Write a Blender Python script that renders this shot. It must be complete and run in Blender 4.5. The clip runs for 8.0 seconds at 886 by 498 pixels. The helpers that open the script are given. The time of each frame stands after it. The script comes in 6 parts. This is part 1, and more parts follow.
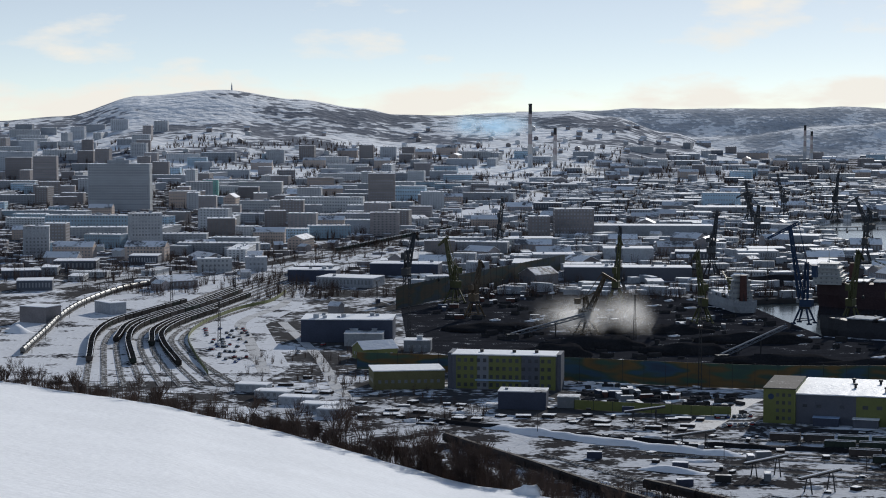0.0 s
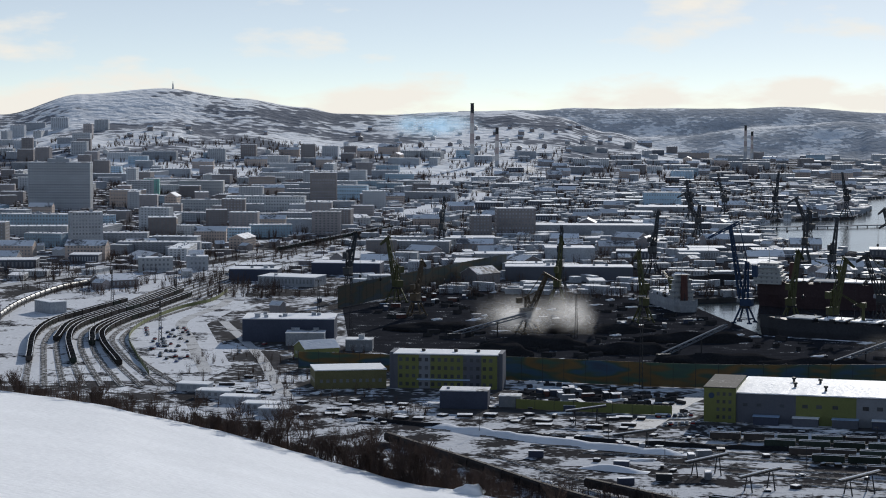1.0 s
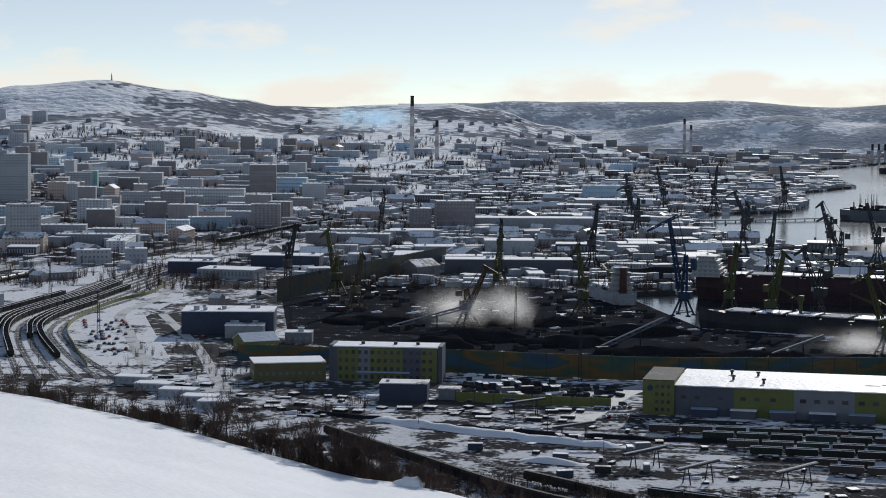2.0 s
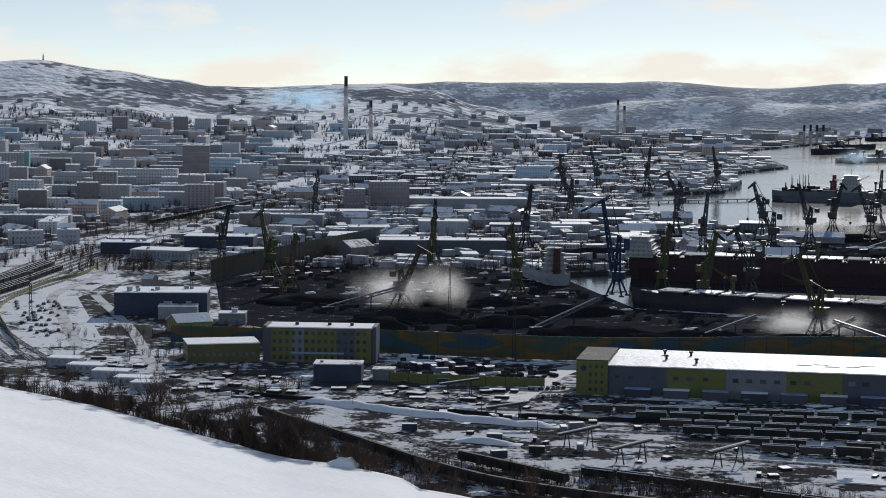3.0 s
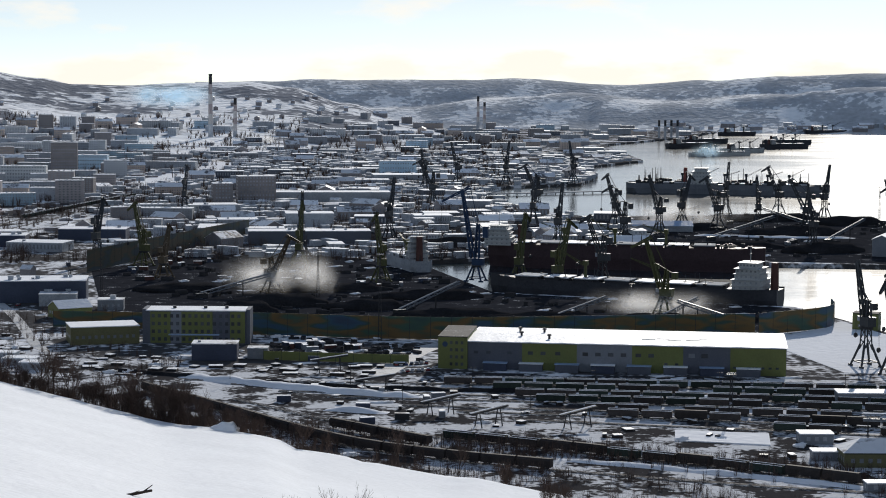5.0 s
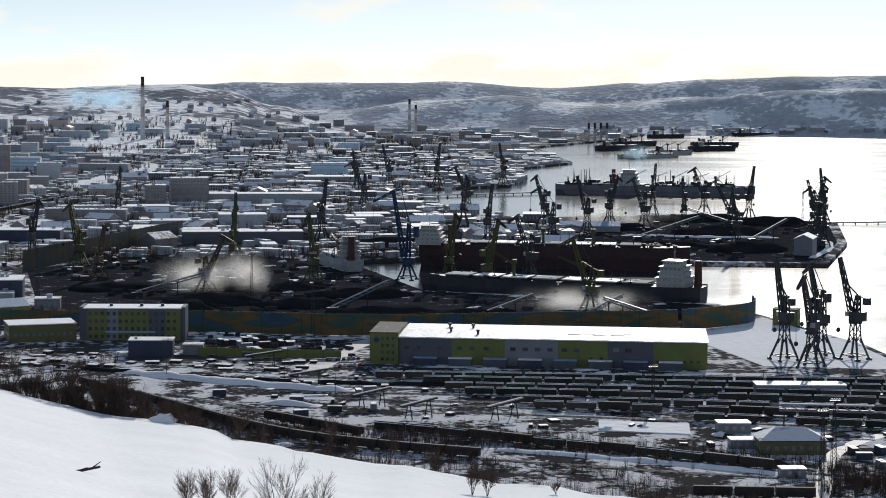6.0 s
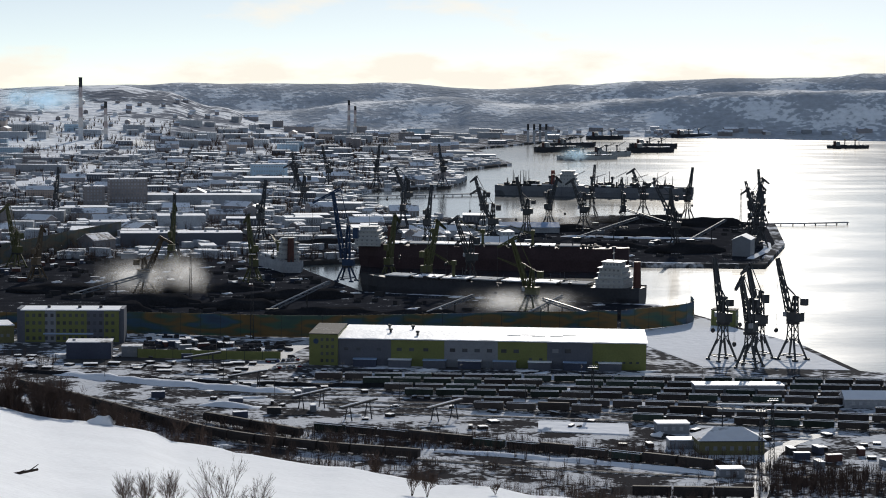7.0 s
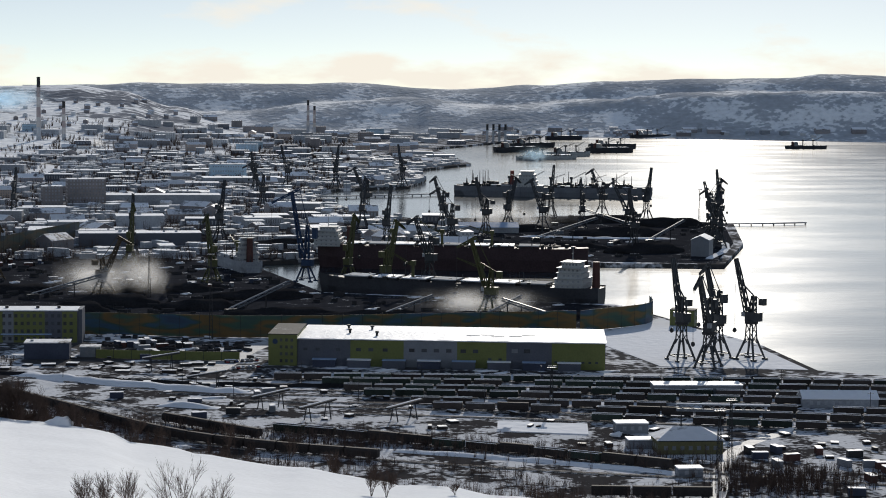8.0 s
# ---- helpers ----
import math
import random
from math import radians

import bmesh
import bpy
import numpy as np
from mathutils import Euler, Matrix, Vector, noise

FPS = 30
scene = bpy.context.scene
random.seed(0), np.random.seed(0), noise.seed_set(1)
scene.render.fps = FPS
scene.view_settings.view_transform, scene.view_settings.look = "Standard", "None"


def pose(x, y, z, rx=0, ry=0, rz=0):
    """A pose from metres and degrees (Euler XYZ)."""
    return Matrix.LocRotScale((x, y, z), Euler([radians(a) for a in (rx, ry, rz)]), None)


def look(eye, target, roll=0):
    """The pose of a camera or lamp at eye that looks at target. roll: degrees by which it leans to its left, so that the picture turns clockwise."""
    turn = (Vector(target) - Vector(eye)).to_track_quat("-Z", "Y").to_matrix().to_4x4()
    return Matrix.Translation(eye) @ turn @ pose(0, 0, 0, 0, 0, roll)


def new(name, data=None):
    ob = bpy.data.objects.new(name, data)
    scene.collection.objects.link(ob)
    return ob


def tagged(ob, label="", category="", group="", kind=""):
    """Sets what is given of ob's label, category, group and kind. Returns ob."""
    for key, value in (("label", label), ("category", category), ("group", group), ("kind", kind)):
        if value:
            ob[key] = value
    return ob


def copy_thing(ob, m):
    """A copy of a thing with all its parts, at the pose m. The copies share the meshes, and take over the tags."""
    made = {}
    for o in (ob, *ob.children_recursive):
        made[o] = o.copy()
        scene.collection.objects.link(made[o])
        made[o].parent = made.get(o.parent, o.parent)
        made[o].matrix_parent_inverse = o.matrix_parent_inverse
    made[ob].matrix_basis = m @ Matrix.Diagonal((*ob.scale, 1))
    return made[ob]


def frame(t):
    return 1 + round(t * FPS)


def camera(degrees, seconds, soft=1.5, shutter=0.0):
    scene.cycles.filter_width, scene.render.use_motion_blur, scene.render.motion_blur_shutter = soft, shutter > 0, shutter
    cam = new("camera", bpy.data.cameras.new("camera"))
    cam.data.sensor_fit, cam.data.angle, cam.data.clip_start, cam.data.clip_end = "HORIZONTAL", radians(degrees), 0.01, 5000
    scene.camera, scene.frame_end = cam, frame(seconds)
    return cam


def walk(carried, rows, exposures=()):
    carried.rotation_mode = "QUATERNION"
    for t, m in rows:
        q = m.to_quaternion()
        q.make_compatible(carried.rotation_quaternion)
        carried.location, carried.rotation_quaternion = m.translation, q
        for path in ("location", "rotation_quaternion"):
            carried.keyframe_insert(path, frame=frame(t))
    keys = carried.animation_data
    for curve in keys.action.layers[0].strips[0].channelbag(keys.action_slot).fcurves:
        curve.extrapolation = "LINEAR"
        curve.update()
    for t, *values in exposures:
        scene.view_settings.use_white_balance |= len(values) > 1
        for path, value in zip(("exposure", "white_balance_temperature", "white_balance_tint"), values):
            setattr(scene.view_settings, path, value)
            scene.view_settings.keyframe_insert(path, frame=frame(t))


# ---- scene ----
cam = camera(23.905, 8.0, 1.0)
# seconds, metres gone back, heading to the right, pitch, roll
ROWS = [
    (0, 0.00, 0.000, -4.427, 0.000),
    (0.2, 0.00, 0.090, -4.432, -0.015),
    (0.4, 0.00, 0.268, -4.439, -0.040),
    (0.6, 0.00, 0.601, -4.443, -0.076),
    (0.8, 0.00, 1.112, -4.443, -0.126),
    (1, 0.00, 1.597, -4.444, -0.175),
    (1.2, 0.00, 1.942, -4.443, -0.219),
    (1.5, 0.00, 2.394, -4.456, -0.281),
    (2, 0.00, 3.252, -4.636, -0.388),
    (2.5, 0.00, 4.159, -4.927, -0.478),
    (2.8, 0.00, 4.707, -5.082, -0.501),
    (3, 0.00, 5.069, -5.154, -0.495),
    (3.2, 1.57, 5.441, -5.208, -0.467),
    (3.5, 9.69, 5.967, -5.260, -0.422),
    (3.8, 21.20, 6.346, -5.245, -0.425),
    (4, 28.87, 6.603, -5.225, -0.432),
    (4.2, 36.54, 6.900, -5.219, -0.430),
    (4.5, 48.06, 7.449, -5.212, -0.419),
    (4.8, 59.57, 8.277, -5.200, -0.386),
    (5, 67.24, 8.841, -5.191, -0.365),
    (5.2, 74.91, 9.311, -5.178, -0.358),
    (5.5, 86.32, 9.901, -5.150, -0.365),
    (5.8, 93.17, 10.400, -5.118, -0.389),
    (6, 94.00, 10.708, -5.097, -0.409),
    (6.2, 94.00, 11.014, -5.080, -0.431),
    (6.5, 94.00, 11.504, -5.062, -0.462),
    (7, 94.00, 12.368, -5.052, -0.512),
    (7.5, 94.00, 13.140, -5.042, -0.623),
    (8, 94.00, 13.486, -5.037, -0.603),
]

EYE = 147.0
GO = Vector((math.sin(radians(8)), math.cos(radians(8)), 0))


def row_pose(back, yaw, pitch, roll):
    eye = Vector((0, 0, EYE)) - GO * back
    a, b = radians(yaw), radians(pitch)
    return look(eye, eye + 1000 * Vector((math.sin(a) * math.cos(b), math.cos(a) * math.cos(b), math.sin(b))), -roll)


walk(cam, [(t, row_pose(*r)) for t, *r in ROWS], [(0, 0.33, 6560, 10), (1.5, 0.33, 6600, 10), (3.5, 0.35, 6680, 10), (4.2, 0.45, 6740, 10), (5.0, 0.52, 6800, 10), (6.5, 0.50, 6850, 10), (8.0, 0.36, 6900, 10)])

# ---- light ----
SUN_AZ, SUN_EL = 20.8, 20.0
world = bpy.data.worlds.new("sky")
scene.world = world
world.use_nodes = True
wn, wl = world.node_tree.nodes, world.node_tree.links
wn.clear()
w_out = wn.new("ShaderNodeOutputWorld")
w_bg = wn.new("ShaderNodeBackground")
w_bg.inputs["Strength"].default_value = 0.088
w_tc = wn.new("ShaderNodeTexCoord")
w_part = wn.new("ShaderNodeSeparateXYZ")
w_low = wn.new("ShaderNodeMapRange")
w_low.inputs["From Min"].default_value, w_low.inputs["From Max"].default_value = -0.03, 0.04
w_low.inputs["To Min"].default_value, w_low.inputs["To Max"].default_value = 0.01, 0.24
w_high = wn.new("ShaderNodeMapRange")
w_high.inputs["From Min"].default_value, w_high.inputs["From Max"].default_value = 0.04, 1.0
w_high.inputs["To Min"].default_value, w_high.inputs["To Max"].default_value = 0.0, 0.9
w_zed = wn.new("ShaderNodeMath")
w_vec = wn.new("ShaderNodeCombineXYZ")
w_sky = wn.new("ShaderNodeTexSky")
w_sky.sky_type = "NISHITA"
w_sky.sun_disc = False
w_sky.sun_elevation = radians(SUN_EL)
w_sky.sun_rotation = radians(SUN_AZ)
w_sky.air_density, w_sky.dust_density, w_sky.ozone_density = 1.0, 0.07, 1.2
wl.new(w_tc.outputs["Generated"], w_part.inputs[0])
wl.new(w_part.outputs["Z"], w_low.inputs["Value"])
wl.new(w_part.outputs["Z"], w_high.inputs["Value"])
wl.new(w_low.outputs[0], w_zed.inputs[0])
wl.new(w_high.outputs[0], w_zed.inputs[1])
wl.new(w_part.outputs["X"], w_vec.inputs["X"])
wl.new(w_part.outputs["Y"], w_vec.inputs["Y"])
wl.new(w_zed.outputs[0], w_vec.inputs["Z"])
wl.new(w_vec.outputs[0], w_sky.inputs["Vector"])
# low cloud bank and scattered cumulus
w_map = wn.new("ShaderNodeMapping")
w_map.inputs["Scale"].default_value = (11, 11, 34)
w_noise = wn.new("ShaderNodeTexNoise")
w_noise.inputs["Scale"].default_value = 1.6
w_noise.inputs["Detail"].default_value = 7
w_noise.inputs["Roughness"].default_value = 0.55
w_sep = wn.new("ShaderNodeSeparateXYZ")
w_hgt = wn.new("ShaderNodeMapRange")
w_hgt.inputs["From Min"].default_value, w_hgt.inputs["From Max"].default_value = -0.006, 0.010
w_hgt.inputs["To Min"].default_value, w_hgt.inputs["To Max"].default_value = 0.17, -0.06
w_sum = wn.new("ShaderNodeMath")
w_ramp = wn.new("ShaderNodeValToRGB")
w_ramp.color_ramp.elements[0].position, w_ramp.color_ramp.elements[1].position = 0.50, 0.68
w_amt = wn.new("ShaderNodeMath")
w_amt.operation = "MULTIPLY_ADD"
w_amt.inputs[1].default_value = 0.62
w_veil = wn.new("ShaderNodeMapRange")
w_veil.inputs["From Min"].default_value, w_veil.inputs["From Max"].default_value = 0.02, 0.55
w_veil.inputs["To Min"].default_value, w_veil.inputs["To Max"].default_value = 0.36, 0.0
w_mix = wn.new("ShaderNodeMix")
w_mix.data_type = "RGBA"
w_mix.inputs["B"].default_value = (8.0, 7.75, 7.2, 1)
wl.new(w_tc.outputs["Generated"], w_map.inputs["Vector"])
wl.new(w_map.outputs[0], w_noise.inputs["Vector"])
wl.new(w_tc.outputs["Generated"], w_sep.inputs[0])
wl.new(w_sep.outputs["Z"], w_hgt.inputs["Value"])
wl.new(w_noise.outputs["Fac"], w_sum.inputs[0])
wl.new(w_hgt.outputs[0], w_sum.inputs[1])
wl.new(w_sum.outputs[0], w_ramp.inputs[0])
wl.new(w_ramp.outputs["Color"], w_amt.inputs[0])
wl.new(w_sep.outputs["Z"], w_veil.inputs["Value"])
wl.new(w_veil.outputs[0], w_amt.inputs[2])
wl.new(w_amt.outputs[0], w_mix.inputs["Factor"])
wl.new(w_sky.outputs["Color"], w_mix.inputs["A"])
wl.new(w_mix.outputs["Result"], w_bg.inputs["Color"])
wl.new(w_bg.outputs[0], w_out.inputs[0])

sun = new("sun", bpy.data.lights.new("sun", "SUN"))
sun.data.energy, sun.data.angle, sun.data.color = 2.9, radians(0.55), (1.0, 0.965, 0.91)
sa, se = radians(SUN_AZ), radians(SUN_EL)
SUN_DIR = Vector((math.sin(sa) * math.cos(se), math.cos(sa) * math.cos(se), math.sin(se)))
sun.matrix_world = look(SUN_DIR * 2000, (0, 0, 0))

# ---- materials ----
MATS = {}


def mat(name, col, rough=0.8, metal=0.0, vary=0.25, scale=0.3, bump=0.3, col2=None, split=None, fine=8.0, rnd=0.0, spec=0.12):
    """A surface of one colour, mottled at two scales; col2 covers a share of it in patches (split: where, soft)."""
    if name in MATS:
        return MATS[name]
    m = MATS[name] = bpy.data.materials.new(name)
    m.use_nodes = True
    n, l = m.node_tree.nodes, m.node_tree.links
    b = n["Principled BSDF"]
    b.inputs["Roughness"].default_value, b.inputs["Metallic"].default_value = rough, metal
    b.inputs["Specular IOR Level"].default_value = spec
    g = n.new("ShaderNodeNewGeometry")
    big = n.new("ShaderNodeTexNoise")
    big.inputs["Scale"].default_value, big.inputs["Detail"].default_value = scale, 4
    small = n.new("ShaderNodeTexNoise")
    small.inputs["Scale"].default_value, small.inputs["Detail"].default_value = scale * fine, 3
    l.new(g.outputs["Position"], big.inputs["Vector"])
    l.new(g.outputs["Position"], small.inputs["Vector"])
    colour = n.new("ShaderNodeMix")
    colour.data_type = "RGBA"
    colour.inputs["A"].default_value = (*col, 1)
    colour.inputs["B"].default_value = (*(col2 or col), 1)
    if split:
        r = n.new("ShaderNodeMapRange")
        r.inputs["From Min"].default_value, r.inputs["From Max"].default_value = split[0] - split[1], split[0] + split[1]
        s = n.new("ShaderNodeMath")
        s.operation = "MULTIPLY_ADD"
        s.inputs[1].default_value = 0.35
        l.new(small.outputs["Fac"], s.inputs[0])
        t = n.new("ShaderNodeMath")
        t.operation = "MULTIPLY_ADD"
        t.inputs[1].default_value, t.inputs[2].default_value = 0.65, 0.0
        l.new(big.outputs["Fac"], t.inputs[0])
        l.new(t.outputs[0], s.inputs[2])
        l.new(s.outputs[0], r.inputs["Value"])
        l.new(r.outputs[0], colour.inputs["Factor"])
    else:
        colour.inputs["Factor"].default_value = 0
    tone = n.new("ShaderNodeMapRange")
    tone.inputs["From Min"].default_value, tone.inputs["From Max"].default_value = 0.3, 0.7
    tone.inputs["To Min"].default_value, tone.inputs["To Max"].default_value = 1 - vary, 1 + vary * 0.6
    av = n.new("ShaderNodeMath")
    av.operation = "MULTIPLY_ADD"
    av.inputs[1].default_value = 0.5
    hf = n.new("ShaderNodeMath")
    hf.operation = "MULTIPLY"
    hf.inputs[1].default_value = 0.5
    l.new(small.outputs["Fac"], hf.inputs[0])
    l.new(big.outputs["Fac"], av.inputs[0])
    l.new(hf.outputs[0], av.inputs[2])
    l.new(av.outputs[0], tone.inputs["Value"])
    val = tone.outputs[0]
    if rnd:
        oi = n.new("ShaderNodeObjectInfo")
        rr = n.new("ShaderNodeMapRange")
        rr.inputs["To Min"].default_value, rr.inputs["To Max"].default_value = 1 - rnd, 1 + rnd
        l.new(oi.outputs["Random"], rr.inputs["Value"])
        mm = n.new("ShaderNodeMath")
        mm.operation = "MULTIPLY"
        l.new(val, mm.inputs[0])
        l.new(rr.outputs[0], mm.inputs[1])
        val = mm.outputs[0]
    sc = n.new("ShaderNodeVectorMath")
    sc.operation = "SCALE"
    l.new(colour.outputs["Result"], sc.inputs[0])
    l.new(val, sc.inputs["Scale"])
    l.new(sc.outputs[0], b.inputs["Base Color"])
    if bump:
        bu = n.new("ShaderNodeBump")
        bu.inputs["Strength"].default_value, bu.inputs["Distance"].default_value = bump, 0.5 / max(scale * fine, 0.05)
        l.new(small.outputs["Fac"], bu.inputs["Height"])
        l.new(bu.outputs[0], b.inputs["Normal"])
    return m


SNOW = mat("snow", (0.82, 0.84, 0.88), 0.6, vary=0.06, scale=0.02, fine=9, bump=0.25, spec=0.0)
HILL_SNOW = mat("wind_packed_snow", (0.86, 0.88, 0.91), 0.8, vary=0.09, scale=0.03, fine=13, bump=0.24, spec=0.0)
ROOF_SNOW = mat("roof_snow", (0.80, 0.82, 0.86), 0.6, vary=0.1, scale=0.06, col2=(0.12, 0.12, 0.13), split=(0.57, 0.05), fine=6, rnd=0.15)
CLEAN_SNOW = mat("clean_roof_snow", (0.82, 0.84, 0.88), 0.6, vary=0.06, scale=0.05, fine=8)
CITY = mat("trodden_snow_and_earth", (0.088, 0.086, 0.088), 0.95, vary=0.35, scale=0.026, col2=(0.70, 0.72, 0.76), split=(0.535, 0.035), fine=8, spec=0.0)
YARD = mat("rail_yard_snow", (0.74, 0.76, 0.80), 0.9, vary=0.2, scale=0.04, col2=(0.05, 0.05, 0.055), split=(0.57, 0.03), fine=9, spec=0.0)
SIDING = mat("trampled_siding_snow", (0.66, 0.68, 0.72), 0.9, vary=0.25, scale=0.05, col2=(0.048, 0.046, 0.048), split=(0.495, 0.03), fine=7, spec=0.0)
COAL = mat("coal", (0.030, 0.030, 0.033), 0.95, vary=0.5, scale=0.08, fine=12, bump=0.8, spec=0.0)
COAL_SNOW = mat("coal_dusted_ground", (0.031, 0.033, 0.040), 0.95, vary=0.5, scale=0.09, col2=(0.42, 0.44, 0.47), split=(0.635, 0.025), fine=9, spec=0.0)
# Both hillside colours are paled and blued in place of distance haze.
FOREST = mat("hazed_scrub_and_snow_hillside", (0.25, 0.265, 0.30), 0.95, vary=0.3, scale=0.004, col2=(0.86, 0.88, 0.91), split=(0.478, 0.018), fine=10, bump=0.8, spec=0.0)
FAR_FOREST = mat("hazed_far_hillside", (0.55, 0.575, 0.61), 0.95, vary=0.35, scale=0.008, col2=(0.90, 0.91, 0.92), split=(0.53, 0.015), fine=9, bump=0.5, spec=0.0)
BRUSH = mat("bare_twigs", (0.10, 0.074, 0.064), 0.9, vary=0.3, scale=0.5, bump=0, spec=0.0)
BARK = mat("dark_bark", (0.06, 0.048, 0.042), 0.9, vary=0.3, scale=1.0, spec=0.0)
ASPHALT = mat("asphalt", (0.05, 0.05, 0.055), 0.85, vary=0.3, scale=0.1, col2=(0.45, 0.46, 0.48), split=(0.66, 0.05))
ROAD_SNOW = mat("rolled_snow_road", (0.50, 0.51, 0.53), 0.7, vary=0.2, scale=0.1, col2=(0.12, 0.12, 0.125), split=(0.58, 0.06))
BALLAST = mat("ballast", (0.13, 0.125, 0.12), 0.95, vary=0.4, scale=0.4, col2=(0.6, 0.61, 0.63), split=(0.53, 0.05), spec=0.0)
STEEL = mat("rail_steel", (0.16, 0.15, 0.145), 0.65, 0.3, spec=0.2, vary=0.2)
DARK_STEEL = mat("dark_painted_steel", (0.045, 0.047, 0.052), 0.5, 0.3, vary=0.3)
WAGON = mat("wagon_paint", (0.056, 0.049, 0.047), 0.65, 0.1, vary=0.4, scale=0.4, rnd=0.45)
WAGON_DARK = mat("dark_wagon_paint", (0.042, 0.037, 0.036), 0.8, 0.0, vary=0.4, scale=0.4, rnd=0.3)
WAGON_GREEN = mat("green_wagon_paint", (0.034, 0.048, 0.042), 0.65, 0.1, vary=0.4, scale=0.4, rnd=0.4)
TANK = mat("tank_paint", (0.16, 0.16, 0.155), 0.4, 0.2, spec=0.5, vary=0.4, scale=0.4, rnd=0.4)
RUST = mat("red_oxide_paint", (0.10, 0.05, 0.045), 0.6, vary=0.3, scale=0.3)
# The next four wall colours are lifted towards blue-grey to imitate town haze.
CONC = mat("concrete", (0.45, 0.48, 0.52), 0.85, vary=0.25, scale=0.1, rnd=0.15)
CONC_DARK = mat("hazed_weathered_concrete", (0.35, 0.38, 0.42), 0.9, vary=0.3, scale=0.1, rnd=0.2)
PANEL = mat("hazed_pale_panel_wall", (0.54, 0.56, 0.58), 0.85, vary=0.2, scale=0.1, rnd=0.25)
BRICKW = mat("hazed_brown_brick_wall", (0.285, 0.265, 0.27), 0.9, vary=0.25, scale=0.2, rnd=0.3)
BLUEW = mat("pale_blue_wall", (0.38, 0.52, 0.63), 0.8, vary=0.2, scale=0.1, rnd=0.25)
GREENW = mat("mint_green_wall", (0.24, 0.50, 0.46), 0.8, vary=0.2, scale=0.1)
PINKW = mat("warm_plaster_wall", (0.52, 0.43, 0.38), 0.85, vary=0.2, scale=0.1, rnd=0.2)
LIME = mat("lime_cladding", (0.135, 0.155, 0.05), 0.55, spec=0.3, vary=0.15, scale=0.15)
YELLOW = mat("yellow_cladding", (0.14, 0.135, 0.07), 0.6, vary=0.2, scale=0.15)
GREY_CLAD = mat("slate_grey_cladding", (0.10, 0.112, 0.14), 0.5, vary=0.15, scale=0.15)
PALE_CLAD = mat("pale_grey_cladding", (0.19, 0.21, 0.24), 0.5, vary=0.15, scale=0.15)
NAVY = mat("navy_cladding", (0.055, 0.068, 0.105), 0.55, vary=0.2, scale=0.15)
SKYBLUE = mat("blue_sheet_roof", (0.30, 0.42, 0.60), 0.5, vary=0.15, scale=0.1)
GLASS = mat("window_glass", (0.25, 0.27, 0.30), 0.3, spec=0.25, vary=0.3, scale=0.3, bump=0, rnd=0.4)
GLASS_DARK = mat("dark_window_glass", (0.06, 0.068, 0.08), 0.2, spec=0.3, vary=0.3, scale=0.3, bump=0, rnd=0.4)
WHITEP = mat("white_ship_paint", (0.40, 0.42, 0.43), 0.5, vary=0.2, scale=0.2)
HULL = mat("black_hull_paint", (0.046, 0.049, 0.058), 0.5, vary=0.3, scale=0.1)
HULL_RED = mat("dark_red_hull_paint", (0.06, 0.04, 0.045), 0.6, vary=0.3, scale=0.1)
CRANE_Y = mat("yellow_green_crane_paint", (0.088, 0.092, 0.046), 0.55, 0.1, vary=0.25, scale=0.4)
CRANE_B = mat("blue_crane_paint", (0.032, 0.058, 0.115), 0.5, 0.1, vary=0.25, scale=0.4)
CRANE_D = mat("dark_crane_paint", (0.06, 0.066, 0.074), 0.55, 0.2, vary=0.3, scale=0.4)
CRANE_O = mat("rusty_orange_crane_paint", (0.11, 0.085, 0.06), 0.6, 0.1, vary=0.3, scale=0.4)
# Chimney bands washed out towards grey, with the haze put into their colour.
CHIM_R = mat("hazed_red_chimney_band", (0.42, 0.36, 0.36), 0.85, vary=0.2, scale=0.1)
CHIM_W = mat("hazed_pale_chimney_band", (0.56, 0.54, 0.53), 0.85, vary=0.2, scale=0.1)
CARS = [mat("car_paint_" + n, c, 0.3, 0.2, vary=0.1, bump=0) for n, c in (("dark", (0.03, 0.03, 0.035)), ("grey", (0.2, 0.2, 0.21)), ("white", (0.6, 0.6, 0.6)), ("red", (0.25, 0.03, 0.03)), ("blue", (0.04, 0.07, 0.2)))]
# Tanker hull colour is paled to stand in for haze over the bay.
HULL_GREY = mat("haze_paled_hull_paint", (0.15, 0.165, 0.19), 0.6, vary=0.25, scale=0.1)
DECK_RED = mat("red_deck_paint", (0.22, 0.07, 0.06), 0.7, vary=0.3, scale=0.2)
RUBBER = mat("rubber", (0.02, 0.02, 0.02), 0.8, bump=0)


